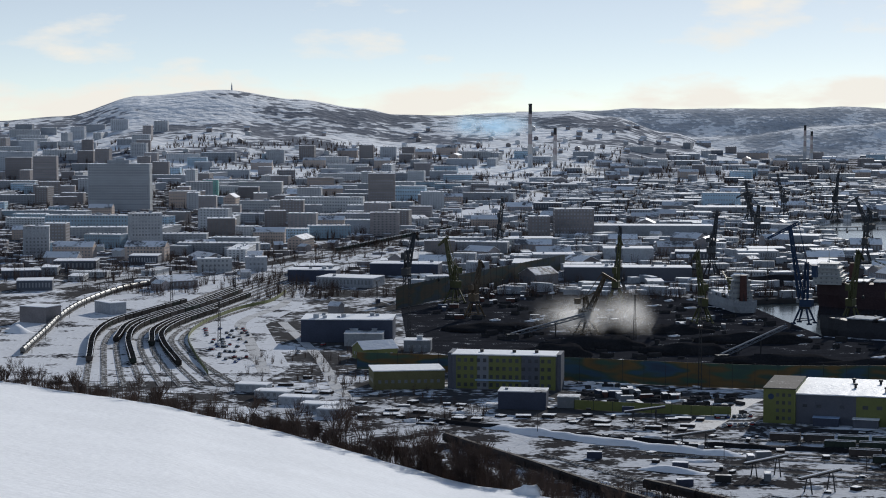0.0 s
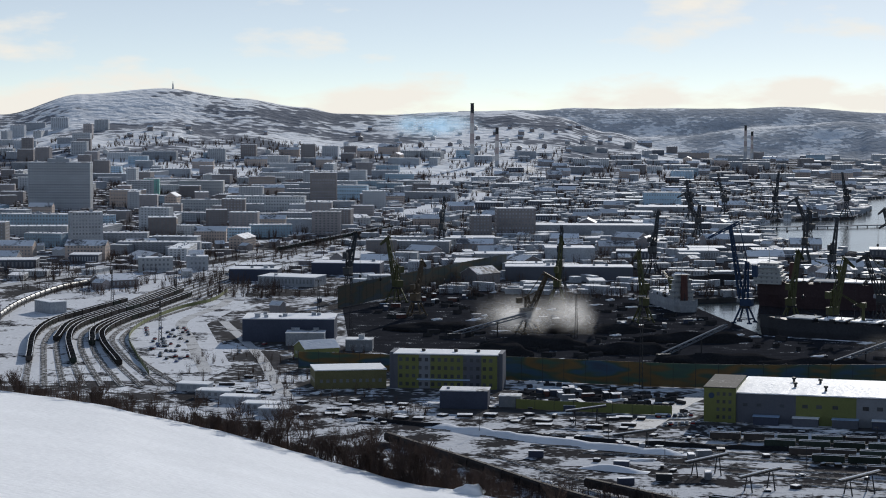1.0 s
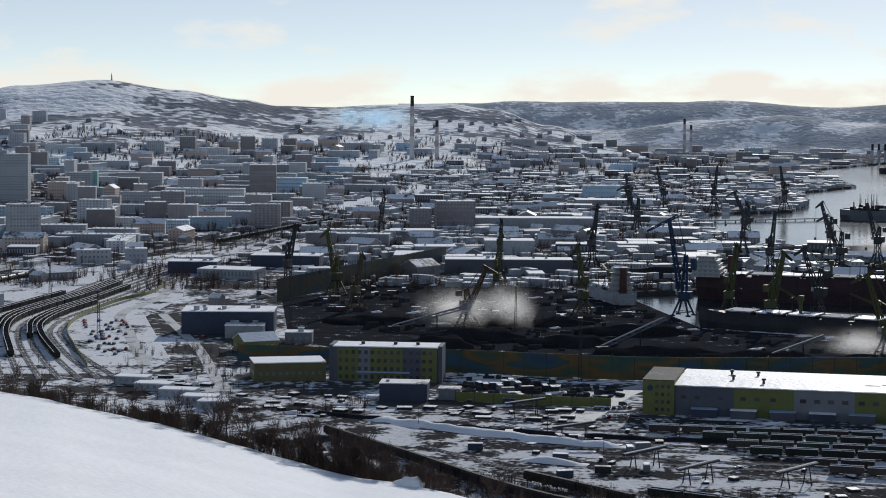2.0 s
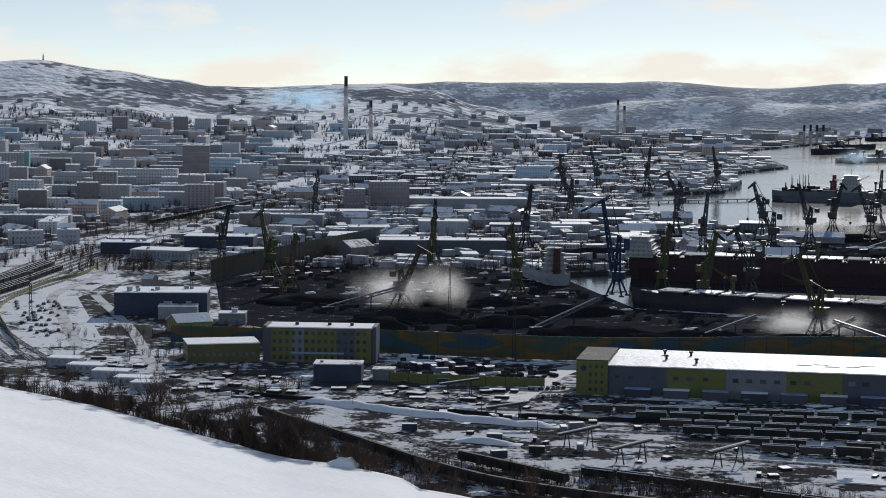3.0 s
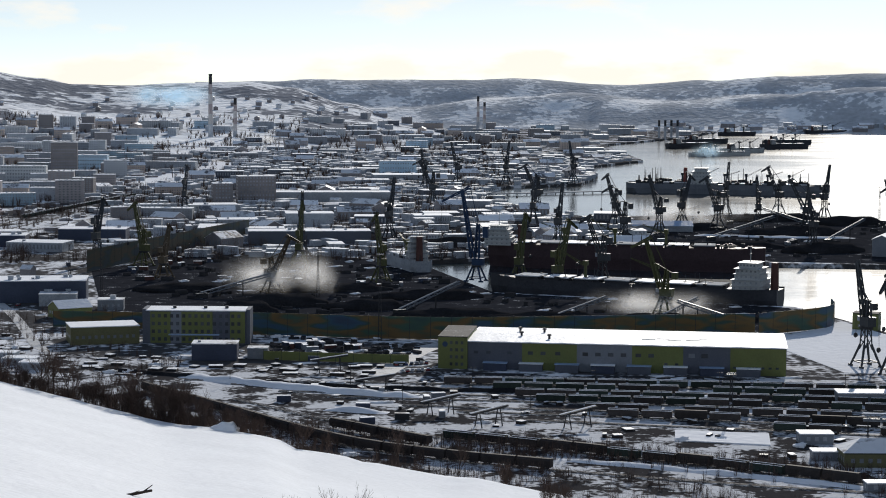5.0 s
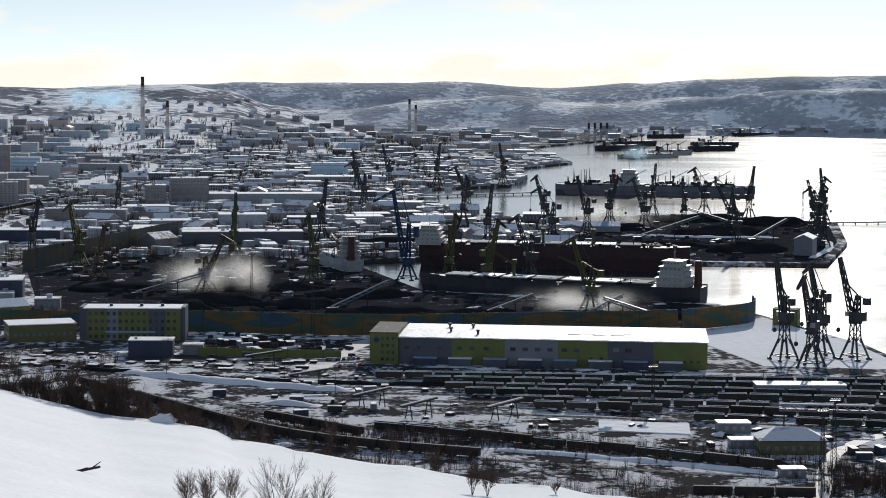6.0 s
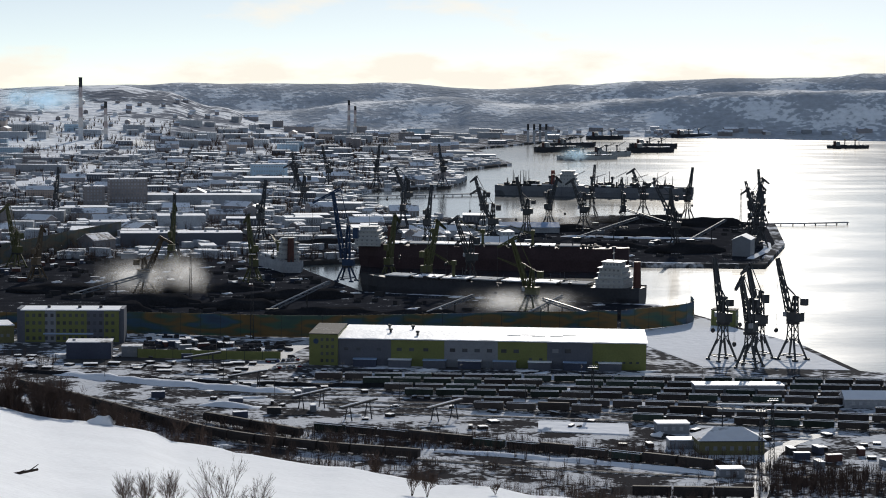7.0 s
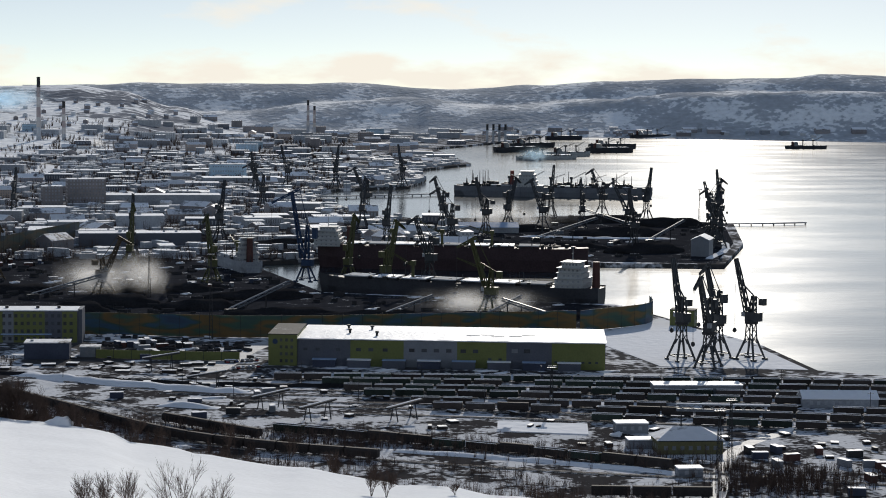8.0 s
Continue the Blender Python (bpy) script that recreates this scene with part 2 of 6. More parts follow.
def mural_mat(name, fade):
    m = bpy.data.materials.new(name)
    m.use_nodes = True
    n, l = m.node_tree.nodes, m.node_tree.links
    b = n["Principled BSDF"]
    b.inputs["Roughness"].default_value = 0.7
    g = n.new("ShaderNodeNewGeometry")
    mp = n.new("ShaderNodeMapping")
    mp.inputs["Scale"].default_value = (0.02, 0.02, 0.075)
    t = n.new("ShaderNodeTexNoise")
    t.inputs["Scale"].default_value, t.inputs["Detail"].default_value = 1.6, 2.5
    r = n.new("ShaderNodeValToRGB")
    e = r.color_ramp.elements
    e[0].position, e[0].color = 0.30, (0.025, 0.06, 0.13, 1)
    e[1].position, e[1].color = 0.72, (0.035, 0.10, 0.09, 1)
    grey = Vector((0.085, 0.082, 0.07))
    for p, c in ((0.40, (0.03, 0.12, 0.22, 1)), (0.46, (0.05, 0.11, 0.07, 1)), (0.52, (0.25, 0.14, 0.03, 1)), (0.58, (0.16, 0.11, 0.035, 1)), (0.64, (0.05, 0.14, 0.09, 1))):
        x = e.new(p)
        x.color = c
    for x in e:
        x.color = (*Vector(x.color[:3]).lerp(grey, fade) * 0.6, 1)
    l.new(g.outputs["Position"], mp.inputs["Vector"])
    l.new(mp.outputs[0], t.inputs["Vector"])
    l.new(t.outputs["Fac"], r.inputs[0])
    l.new(r.outputs[0], b.inputs["Base Color"])
    return m


MURAL = mural_mat("painted_mural_sheets", 0.15)
MURAL_OLD = mural_mat("faded_mural_sheets", 0.7)


def water_mat():
    m = bpy.data.materials.new("bay_water")
    m.use_nodes = True
    n, l = m.node_tree.nodes, m.node_tree.links
    b = n["Principled BSDF"]
    b.inputs["Base Color"].default_value = (0.02, 0.035, 0.045, 1)
    b.inputs["IOR"].default_value = 1.33
    g = n.new("ShaderNodeNewGeometry")
    mp = n.new("ShaderNodeMapping")
    mp.inputs["Scale"].default_value = (0.35, 1.0, 1)
    mp.inputs["Rotation"].default_value = (0, 0, radians(-20))
    w = n.new("ShaderNodeTexNoise")
    w.inputs["Scale"].default_value, w.inputs["Detail"].default_value = 0.13, 5
    w2 = n.new("ShaderNodeTexNoise")
    w2.inputs["Scale"].default_value, w2.inputs["Detail"].default_value = 0.012, 4
    rr = n.new("ShaderNodeMapRange")
    rr.inputs["From Min"].default_value, rr.inputs["From Max"].default_value = 0.42, 0.60
    rr.inputs["To Min"].default_value, rr.inputs["To Max"].default_value = 0.125, 0.15
    l.new(g.outputs["Position"], mp.inputs["Vector"])
    l.new(mp.outputs[0], w.inputs["Vector"])
    l.new(mp.outputs[0], w2.inputs["Vector"])
    l.new(w2.outputs["Fac"], rr.inputs["Value"])
    l.new(rr.outputs[0], b.inputs["Roughness"])
    bu = n.new("ShaderNodeBump")
    bu.inputs["Strength"].default_value, bu.inputs["Distance"].default_value = 0.13, 1.2
    l.new(w.outputs["Fac"], bu.inputs["Height"])
    l.new(bu.outputs[0], b.inputs["Normal"])
    return m


WATER = water_mat()


def vapour_mat(name, col, alpha, size):
    """Thin drifting vapour: mostly lets light through, thinner towards the rim of its veil."""
    m = bpy.data.materials.new(name)
    m.use_nodes = True
    n, l = m.node_tree.nodes, m.node_tree.links
    n.remove(n["Principled BSDF"])
    out = n["Material Output"]
    mix, tr, add = n.new("ShaderNodeMixShader"), n.new("ShaderNodeBsdfTransparent"), n.new("ShaderNodeMixShader")
    df, tl = n.new("ShaderNodeBsdfDiffuse"), n.new("ShaderNodeBsdfTranslucent")
    df.inputs[0].default_value = tl.inputs[0].default_value = (*col, 1)
    add.inputs[0].default_value = 0.6
    l.new(df.outputs[0], add.inputs[1])
    l.new(tl.outputs[0], add.inputs[2])
    g, uv = n.new("ShaderNodeNewGeometry"), n.new("ShaderNodeUVMap")
    t = n.new("ShaderNodeTexNoise")
    t.inputs["Scale"].default_value, t.inputs["Detail"].default_value = size, 6
    r = n.new("ShaderNodeMapRange")
    r.inputs["From Min"].default_value, r.inputs["From Max"].default_value = 0.36, 0.70
    rim = n.new("ShaderNodeTexGradient")
    rim.gradient_type = "QUADRATIC_SPHERE"
    mp = n.new("ShaderNodeMapping")
    mp.inputs["Location"].default_value, mp.inputs["Scale"].default_value = (-1, -1, 0), (2, 2, 0)
    k, k2 = n.new("ShaderNodeMath"), n.new("ShaderNodeMath")
    k.operation = k2.operation = "MULTIPLY"
    k2.inputs[1].default_value = alpha
    k2.use_clamp = True
    l.new(uv.outputs[0], mp.inputs["Vector"])
    l.new(mp.outputs[0], rim.inputs["Vector"])
    l.new(g.outputs["Position"], t.inputs["Vector"])
    l.new(t.outputs["Fac"], r.inputs["Value"])
    l.new(r.outputs[0], k.inputs[0])
    l.new(rim.outputs["Fac"], k.inputs[1])
    l.new(k.outputs[0], k2.inputs[0])
    l.new(k2.outputs[0], mix.inputs[0])
    l.new(tr.outputs[0], mix.inputs[1])
    l.new(add.outputs[0], mix.inputs[2])
    l.new(mix.outputs[0], out.inputs[0])
    return m


STEAM = vapour_mat("steam", (0.9, 0.9, 0.9), 0.85, 0.035)
SMOKE = vapour_mat("chimney_smoke", (0.58, 0.80, 0.97), 1.1, 0.02)

# ---- mesh helpers ----


def box(bm, x0, x1, y0, y1, z0, z1, m=None):
    """A box of six faces, turned by the matrix m."""
    vs = [Vector((x, y, z)) for z in (z0, z1) for x, y in ((x0, y0), (x1, y0), (x1, y1), (x0, y1))]
    vs = [bm.verts.new(m @ v if m else v) for v in vs]
    for f in ((3, 2, 1, 0), (4, 5, 6, 7), (0, 1, 5, 4), (1, 2, 6, 5), (2, 3, 7, 6), (3, 0, 4, 7)):
        bm.faces.new([vs[i] for i in f])
    return vs


def beam(bm, a, b, ra, rb=None, n=4):
    """A tapered bar from a to b."""
    a, b = Vector(a), Vector(b)
    rb = ra if rb is None else rb
    q = (b - a).to_track_quat("Z", "Y").to_matrix()
    ring = [[bm.verts.new(p + q @ Vector((r * math.cos((i + 0.5) * 2 * math.pi / n), r * math.sin((i + 0.5) * 2 * math.pi / n), 0))) for i in range(n)] for p, r in ((a, ra), (b, rb))]
    for i in range(n):
        j = (i + 1) % n
        bm.faces.new((ring[0][i], ring[0][j], ring[1][j], ring[1][i]))
    bm.faces.new(ring[0][::-1])
    bm.faces.new(ring[1])


def lattice(bm, a, b, wa, wb, bays, r):
    """A four-chord lattice girder with diagonals."""
    a, b = Vector(a), Vector(b)
    q = (b - a).to_track_quat("Z", "Y").to_matrix()
    pts = []
    for k in range(bays + 1):
        s = k / bays
        w = (wa + (wb - wa) * s) / 2
        c = a.lerp(b, s)
        pts.append([c + q @ Vector((sx * w, sy * w, 0)) for sx, sy in ((-1, -1), (1, -1), (1, 1), (-1, 1))])
    for k in range(bays):
        for i in range(4):
            beam(bm, pts[k][i], pts[k + 1][i], r, n=3)
            beam(bm, pts[k][i], pts[k + 1][(i + 1) % 4], r * 0.7, n=3)


def blob(bm, c, rx, ry, rz, seg=8, rings=5, rough=0.2, half=False):
    """An uneven mound or puff."""
    c = Vector(c)
    rows = []
    for j in range(rings + 1):
        th = (math.pi / 2 if half else math.pi) * j / rings
        row = []
        for i in range(seg):
            ph = 2 * math.pi * i / seg
            d = Vector((math.sin(th) * math.cos(ph), math.sin(th) * math.sin(ph), math.cos(th)))
            k = 1 + rough * noise.noise(d * 1.9 + c * 0.37) * 2
            row.append(bm.verts.new(c + Vector((d.x * rx * k, d.y * ry * k, d.z * rz * k))))
        rows.append(row)
    for j in range(rings):
        for i in range(seg):
            k = (i + 1) % seg
            bm.faces.new((rows[j][i], rows[j + 1][i], rows[j + 1][k], rows[j][k]))


def finish(bm, name, material, smooth=False):
    bmesh.ops.remove_doubles(bm, verts=bm.verts, dist=0.0001) if len(bm.verts) < 400 else None
    me = bpy.data.meshes.new(name)
    bm.to_mesh(me)
    bm.free()
    for mm in material if isinstance(material, (list, tuple)) else [material]:
        me.materials.append(mm)
    if smooth:
        me.polygons.foreach_set("use_smooth", [True] * len(me.polygons))
    return me


def part(name, bm, material, parent, label="", smooth=False, kind=""):
    ob = new(name, finish(bm, name, material, smooth))
    ob.parent = parent
    return tagged(ob, label, kind=kind)


def shared(name, me, parent, m=None, label=""):
    ob = new(name, me)
    ob.parent = parent
    if m:
        ob.matrix_basis = m
    return tagged(ob, label)


def thing(name, label, category, m, group="", kind=""):
    ob = new(name)
    ob.matrix_basis = m
    return tagged(ob, label, category, group, kind)


def solid(name, bm, material, label, category="", m=None, group="", kind="", smooth=False):
    ob = new(name, finish(bm, name, material, smooth))
    if m:
        ob.matrix_basis = m
    return tagged(ob, label, category, group, kind)


def sheet(me_name, outline, z0, z1, material, label, name=None):
    """A flat piece of ground with an outline and upright sides."""
    bm = bmesh.new()
    top = [bm.verts.new((x, y, z1)) for x, y in outline]
    f = bm.faces.new(top)
    ex = bmesh.ops.extrude_face_region(bm, geom=[f])
    for v in ex["geom"]:
        if isinstance(v, bmesh.types.BMVert):
            v.co.z = z0
    bmesh.ops.triangulate(bm, faces=bm.faces[:])
    bmesh.ops.recalc_face_normals(bm, faces=bm.faces[:])
    return solid(name or me_name, bm, material, label, me_name.replace("_", " "), kind="structure")


def curve_pts(pts, step):
    """Points every step metres along a smooth line through pts, with headings."""
    fine = []
    P = [Vector(p) for p in pts]
    P = [P[0] * 2 - P[1]] + P + [P[-1] * 2 - P[-2]]
    for i in range(1, len(P) - 2):
        for k in range(24):
            s = k / 24
            a, b, c, d = P[i - 1], P[i], P[i + 1], P[i + 2]
            fine.append(0.5 * (2 * b + (c - a) * s + (2 * a - 5 * b + 4 * c - d) * s * s + (3 * b - a - 3 * c + d) * s ** 3))
    fine.append(P[-2])
    out, acc = [], 0.0
    for a, b in zip(fine, fine[1:]):
        L = (b - a).length
        while acc <= L and L > 0:
            out.append((a.lerp(b, acc / L), math.atan2(b.y - a.y, b.x - a.x)))
            acc += step
        acc -= L
    return out


def lerp_table(tab, x):
    for (a, u), (b, v) in zip(tab, tab[1:]):
        if x <= b:
            s = max(0.0, min(1.0, (x - a) / (b - a)))
            return u + (v - u) * s * s * (3 - 2 * s)
    return tab[-1][1]


def step(a, b, x):
    s = max(0.0, min(1.0, (x - a) / (b - a)))
    return s * s * (3 - 2 * s)


def inside(poly, x, y):
    hit = False
    for (x1, y1), (x2, y2) in zip(poly, poly[1:] + poly[:1]):
        if (y1 > y) != (y2 > y) and x < (x2 - x1) * (y - y1) / (y2 - y1) + x1:
            hit = not hit
    return hit


# ---- the land ----
WATER_Z = -3.0
COAST = [(-1500, 400), (1400, 400), (760, 640), (440, 815), (402, 850), (410, 940), (400, 1065), (392, 1135), (219, 1235), (205, 1440), (300, 1470), (445, 1440), (462, 1400), (556, 1376), (640, 1550),
         (715, 1765), (600, 1880), (430, 1850), (380, 1960), (385, 2220), (440, 2330), (535, 2370), (600, 2560), (640, 2775), (755, 2935), (790, 3214), (830, 3500), (1090, 3880), (1230, 4180), (900, 4300), (640, 4330), (560, 4950), (-1500, 4950)]
RIDGE = [(-30, 60), (-14, 68), (-12, 74), (-10.3, 84), (-8.2, 128), (-6, 141), (-4, 121), (-2.2, 101), (-1.3, 87), (0, 85), (1.8, 91), (3.3, 94), (4.6, 82), (6.1, 48), (7.8, 14), (9, 0), (40, 0)]
FAR_RIDGE = [(-30, 60), (4, 90), (5.2, 97), (8, 97), (10.9, 101), (13.5, 91), (16.3, 100), (18.2, 114), (20.4, 124), (23, 128), (24, 137), (25.7, 134), (29, 125), (35, 118), (60, 90)]
LOW_RIDGE = [(8, 40), (10, 66), (12.5, 72), (15, 58), (18, 74), (21, 92), (24, 104), (27, 92), (32, 96), (60, 70)]


def hill_z(x, y):
    """Height of the hills behind the town over the plain."""
    d, az = math.hypot(x, y), math.degrees(math.atan2(x, y))
    n = noise.fractal(Vector((x, y, 0)) * 0.0025, 1.0, 2.0, 5)
    k = 0.62 * step(3050, 4600, d) + 0.38 * step(4100, 4620, d)
    return lerp_table(RIDGE, az) * (k + 0.07 * n * step(3300, 3900, d) * (1 - 0.8 * step(4300, 4600, d)))


BROW = [(-14, 0.1332), (-12, 0.1386), (-10.5, 0.1431), (-9, 0.1475), (-7.5, 0.1522), (-6, 0.1592), (-4.4, 0.1657), (-2.9, 0.1732), (-1.3, 0.1815), (0.4, 0.1903), (2, 0.1945), (3.7, 0.2000), (4.5, 0.2065), (5.5, 0.2100),
        (7.1, 0.2165), (9, 0.2230), (10, 0.2240), (11.5, 0.2300), (13.2, 0.2350), (14.8, 0.2360), (16, 0.2410), (18, 0.2435), (20, 0.2490), (26, 0.2595)]


def brow(az):
    """Distance and height of the brow of the near hill by heading."""
    a = max(-14.0, min(26.0, az))
    k = step(40, 120, abs(az))
    dep = BROW[0][1]
    for (a0, u), (a1, v) in zip(BROW, BROW[1:]):
        if a0 <= a <= a1:
            dep = u + (v - u) * (a - a0) / (a1 - a0)
    dep = dep * (1 - k) + 0.18 * k
    far = (700 - 8 * min(a, 20.0)) * (1 - k) + 680 * k
    return far, EYE - far * dep


def near_z(x, y):
    """The snow hill on which one stands: it falls away past its brow."""
    r = math.hypot(x, y)
    az = math.degrees(math.atan2(x, y))
    R, e = brow(az)
    rough = step(60, 200, r)
    if r < R:
        z = e + (112 - e) * ((R - r) / R) ** 1.1
    else:
        z = e - (r - R) * 0.46
    z += (0.12 * noise.noise(Vector((x, y, 0)) * 0.06) + 0.5 * noise.noise(Vector((x, y, 0)) * 0.012)) * rough
    z += (0.7 * noise.noise(Vector((x, y, 0)) * 0.08) + 0.5 * noise.noise(Vector((x, y, 5)) * 0.2)) * step(R - 90, R - 10, r)
    return max(z, -1.2)


def polar_sheet(name, az0, az1, da, rs, fz, material, label):
    bm = bmesh.new()
    azs = [az0 + da * i for i in range(int((az1 - az0) / da) + 1)]
    grid = []
    for r in rs:
        grid.append([bm.verts.new((r * math.sin(radians(a)), r * math.cos(radians(a)), fz(r * math.sin(radians(a)), r * math.cos(radians(a))))) for a in azs])
    for j in range(len(rs) - 1):
        for i in range(len(azs) - 1):
            bm.faces.new((grid[j][i], grid[j][i + 1], grid[j + 1][i + 1], grid[j + 1][i]))
    return solid(name, bm, material, label, "terrain", kind="structure", smooth=True)


sheet("ground", COAST, WATER_Z - 3, 0.0, CITY, "flat town ground of trodden snow, earth and asphalt")
bm = bmesh.new()
box(bm, -4900, 4900, -4900, 4900, WATER_Z - 3, WATER_Z)
solid("water", bm, WATER, "calm silvery bay water glittering under a low sun", "water", kind="structure")
polar_sheet("hill_town", -30, 9.2, 0.12, [3050 + 25 * i for i in range(76)], lambda x, y: hill_z(x, y) - 0.6 if math.hypot(x, y) < 4650 else hill_z(x, y) * 0.9, FOREST, "snow-streaked hills with haze-paled scrub behind the town")


def far_z(x, y):
    d, az = math.hypot(x, y), math.degrees(math.atan2(x, y))
    n = noise.fractal(Vector((x, y, 3)) * 0.004, 1.0, 2.0, 5)
    shore = 4350 if az < 13 else 4330
    a = lerp_table(LOW_RIDGE, az) * step(shore, shore + 280, d)
    b = lerp_table(FAR_RIDGE, az) * step(shore + 150, 4900, d)
    return max(a * (0.93 + 0.16 * n), b * (0.97 + 0.05 * n)) - 3.4 + 4.0 * step(shore - 10, shore + 30, d)


polar_sheet("far_shore", 2, 60, 0.12, [4320 + 14 * i for i in range(45)], far_z, FAR_FOREST, "distant far shore of low wooded snowy hills, paled for haze")
bm = bmesh.new()
rings = []
for u in [0.001, 0.05, 0.12, 0.2, 0.28, 0.36, 0.43, 0.5, 0.56, 0.62, 0.67, 0.72, 0.76, 0.8, 0.83, 0.86, 0.885, 0.91, 0.93, 0.945, 0.96, 0.972, 0.982, 0.99, 0.995, 1.0, 1.004, 1.01, 1.018, 1.03, 1.045, 1.06, 1.08, 1.1, 1.12, 1.145, 1.17]:
    ring = []
    for i in range(720):
        az = radians(-180 + i * 0.5)
        r = brow(-180 + i * 0.5)[0] * u
        x, y = r * math.sin(az), r * math.cos(az)
        ring.append(bm.verts.new((x, y, near_z(x, y))))
    rings.append(ring)
for lo, hi in zip(rings, rings[1:]):
    for i in range(720):
        bm.faces.new((lo[i], lo[(i + 1) % 720], hi[(i + 1) % 720], hi[i]))
bm.faces.new(rings[0])
solid("hill_near", bm, HILL_SNOW, "smooth sunlit snow slope with a rounded brow", "terrain", kind="structure", smooth=True)

# ---- railway ----


def strip(bm, pts, w, z0, z1, off=0.0):
    """A flat band along a line of (point, heading)."""
    prev = None
    for p, a in pts:
        nx, ny = -math.sin(a), math.cos(a)
        c = [(p.x + nx * (off + s * w / 2), p.y + ny * (off + s * w / 2)) for s in (-1, 1)]
        cur = [bm.verts.new((*c[0], z0)), bm.verts.new((*c[0], z1)), bm.verts.new((*c[1], z1)), bm.verts.new((*c[1], z0))]
        if prev:
            for i in range(3):
                bm.faces.new((prev[i], cur[i], cur[i + 1], prev[i + 1]))
        prev = cur


def track(pts, z=0.0):
    """One railway track: ballast bed and two rails."""
    line = curve_pts([(x, y, 0) for x, y in pts], 9.0)
    t = thing("railway_track", "railway track with steel rails on snowy ballast", "railway track", Matrix.Identity(4), "yard tracks", "structure")
    bm = bmesh.new()
    strip(bm, line, 3.4, z - 0.4, z + 0.28)
    part("ballast", bm, BALLAST, t)
    for o in (-0.78, 0.78):
        bm = bmesh.new()
        strip(bm, line, 0.16, z + 0.2, z + 0.46, o)
        part("rail", bm, STEEL, t)
    return line


def wagon_meshes():
    """Bodies of the open wagon: ribbed sides, sloped floor, load, bogies."""
    L, W, H = 12.4, 3.0, 3.6
    bm = bmesh.new()
    for s in (-1, 1):
        box(bm, -L / 2, L / 2, s * W / 2 - 0.07, s * W / 2 + 0.07, 1.1, H)
        box(bm, -L / 2, L / 2, s * (W / 2 + 0.06) - 0.08, s * (W / 2 + 0.06) + 0.08, H - 0.16, H + 0.04)
        box(bm, s * L / 2 - 0.08, s * L / 2 + 0.08, -W / 2, W / 2, 1.1, H)
        for i in range(8):
            x = -L / 2 + 0.4 + i * (L - 0.8) / 7
            box(bm, x - 0.08, x + 0.08, s * (W / 2 + 0.1) - 0.09, s * (W / 2 + 0.1) + 0.09, 1.1, H)
        box(bm, s * (L / 2 + 0.1), s * (L / 2 + 0.75), -0.16, 0.16, 0.85, 1.15)
    box(bm, -L / 2, L / 2, -W / 2 + 0.1, W / 2 - 0.1, 1.0, 1.3)
    box(bm, -L / 2 - 0.1, L / 2 + 0.1, -0.25, 0.25, 0.75, 1.05)
    body = finish(bm, "wagon_body", WAGON)
    bm = bmesh.new()
    for s in (-1, 1):
        prev = None
        for i in range(11):
            x = -L / 2 + L * i / 10
            hh = 0.10 + 0.10 * abs(math.sin(i * 1.9 + s))
            cur = [bm.verts.new((x, s * (W / 2 + 0.06) + o, H + 0.04 + zz)) for o, zz in ((-0.16, 0), (-0.1, hh), (0.1, hh), (0.16, 0))]
            if prev:
                for j in range(3):
                    bm.faces.new((prev[j], cur[j], cur[j + 1], prev[j + 1]))
            prev = cur
    rim = finish(bm, "snow_rim", SNOW)
    body2 = body.copy()
    body2.materials[0] = WAGON_GREEN
    bm = bmesh.new()
    n = 12
    rows = []
    for i in range(n + 1):
        x = -L / 2 + 0.1 + (L - 0.2) * i / n
        rows.append([bm.verts.new((x, y, H - 0.5 + 0.55 * (1 - (abs(y) / 1.5) ** 2) * (0.6 + 0.4 * math.sin(i * 2.1)))) for y in (-1.42, -0.7, 0, 0.7, 1.42)])
    for a, b in zip(rows, rows[1:]):
        for j in range(4):
            bm.faces.new((a[j], b[j], b[j + 1], a[j + 1]))
    coal = finish(bm, "load", COAL)
    snow = coal.copy()
    snow.materials[0] = ROOF_SNOW
    bm = bmesh.new()
    for x in (-0.95, 0.95):
        for y in (-0.78, 0.78):
            beam(bm, (x, y - 0.07, 0.9), (x, y + 0.07, 0.9), 0.46, n=10)
        beam(bm, (x, -0.9, 0.9), (x, 0.9, 0.9), 0.09, n=6)
    for y in (-1.0, 1.0):
        box(bm, -1.4, 1.4, y - 0.1, y + 0.1, 0.72, 1.02)
    bogie = finish(bm, "bogie", DARK_STEEL)
    # tank wagon
    bm = bmesh.new()
    beam(bm, (-5.3, 0, 2.75), (5.3, 0, 2.75), 1.5, n=14)
    beam(bm, (-5.75, 0, 2.75), (-5.3, 0, 2.75), 1.0, 1.5, n=14)
    beam(bm, (5.3, 0, 2.75), (5.75, 0, 2.75), 1.5, 1.0, n=14)
    tank = finish(bm, "tank", TANK)
    bm = bmesh.new()
    beam(bm, (0, 0, 4.1), (0, 0, 4.65), 0.6, n=10)
    box(bm, -2.2, 2.2, -0.35, 0.35, 4.3, 4.4)
    dome = finish(bm, "dome", DARK_STEEL)
    bm = bmesh.new()
    box(bm, -6, 6, -1.2, 1.2, 1.0, 1.3)
    frame_me = finish(bm, "underframe", DARK_STEEL)
    # covered wagon
    bm = bmesh.new()
    vs = [(-1.45, 1.2), (1.45, 1.2), (1.5, 3.6), (0.8, 4.3), (-0.8, 4.3), (-1.5, 3.6)]
    a = [bm.verts.new((-6.6, y, z)) for y, z in vs]
    b = [bm.verts.new((6.6, y, z)) for y, z in vs]
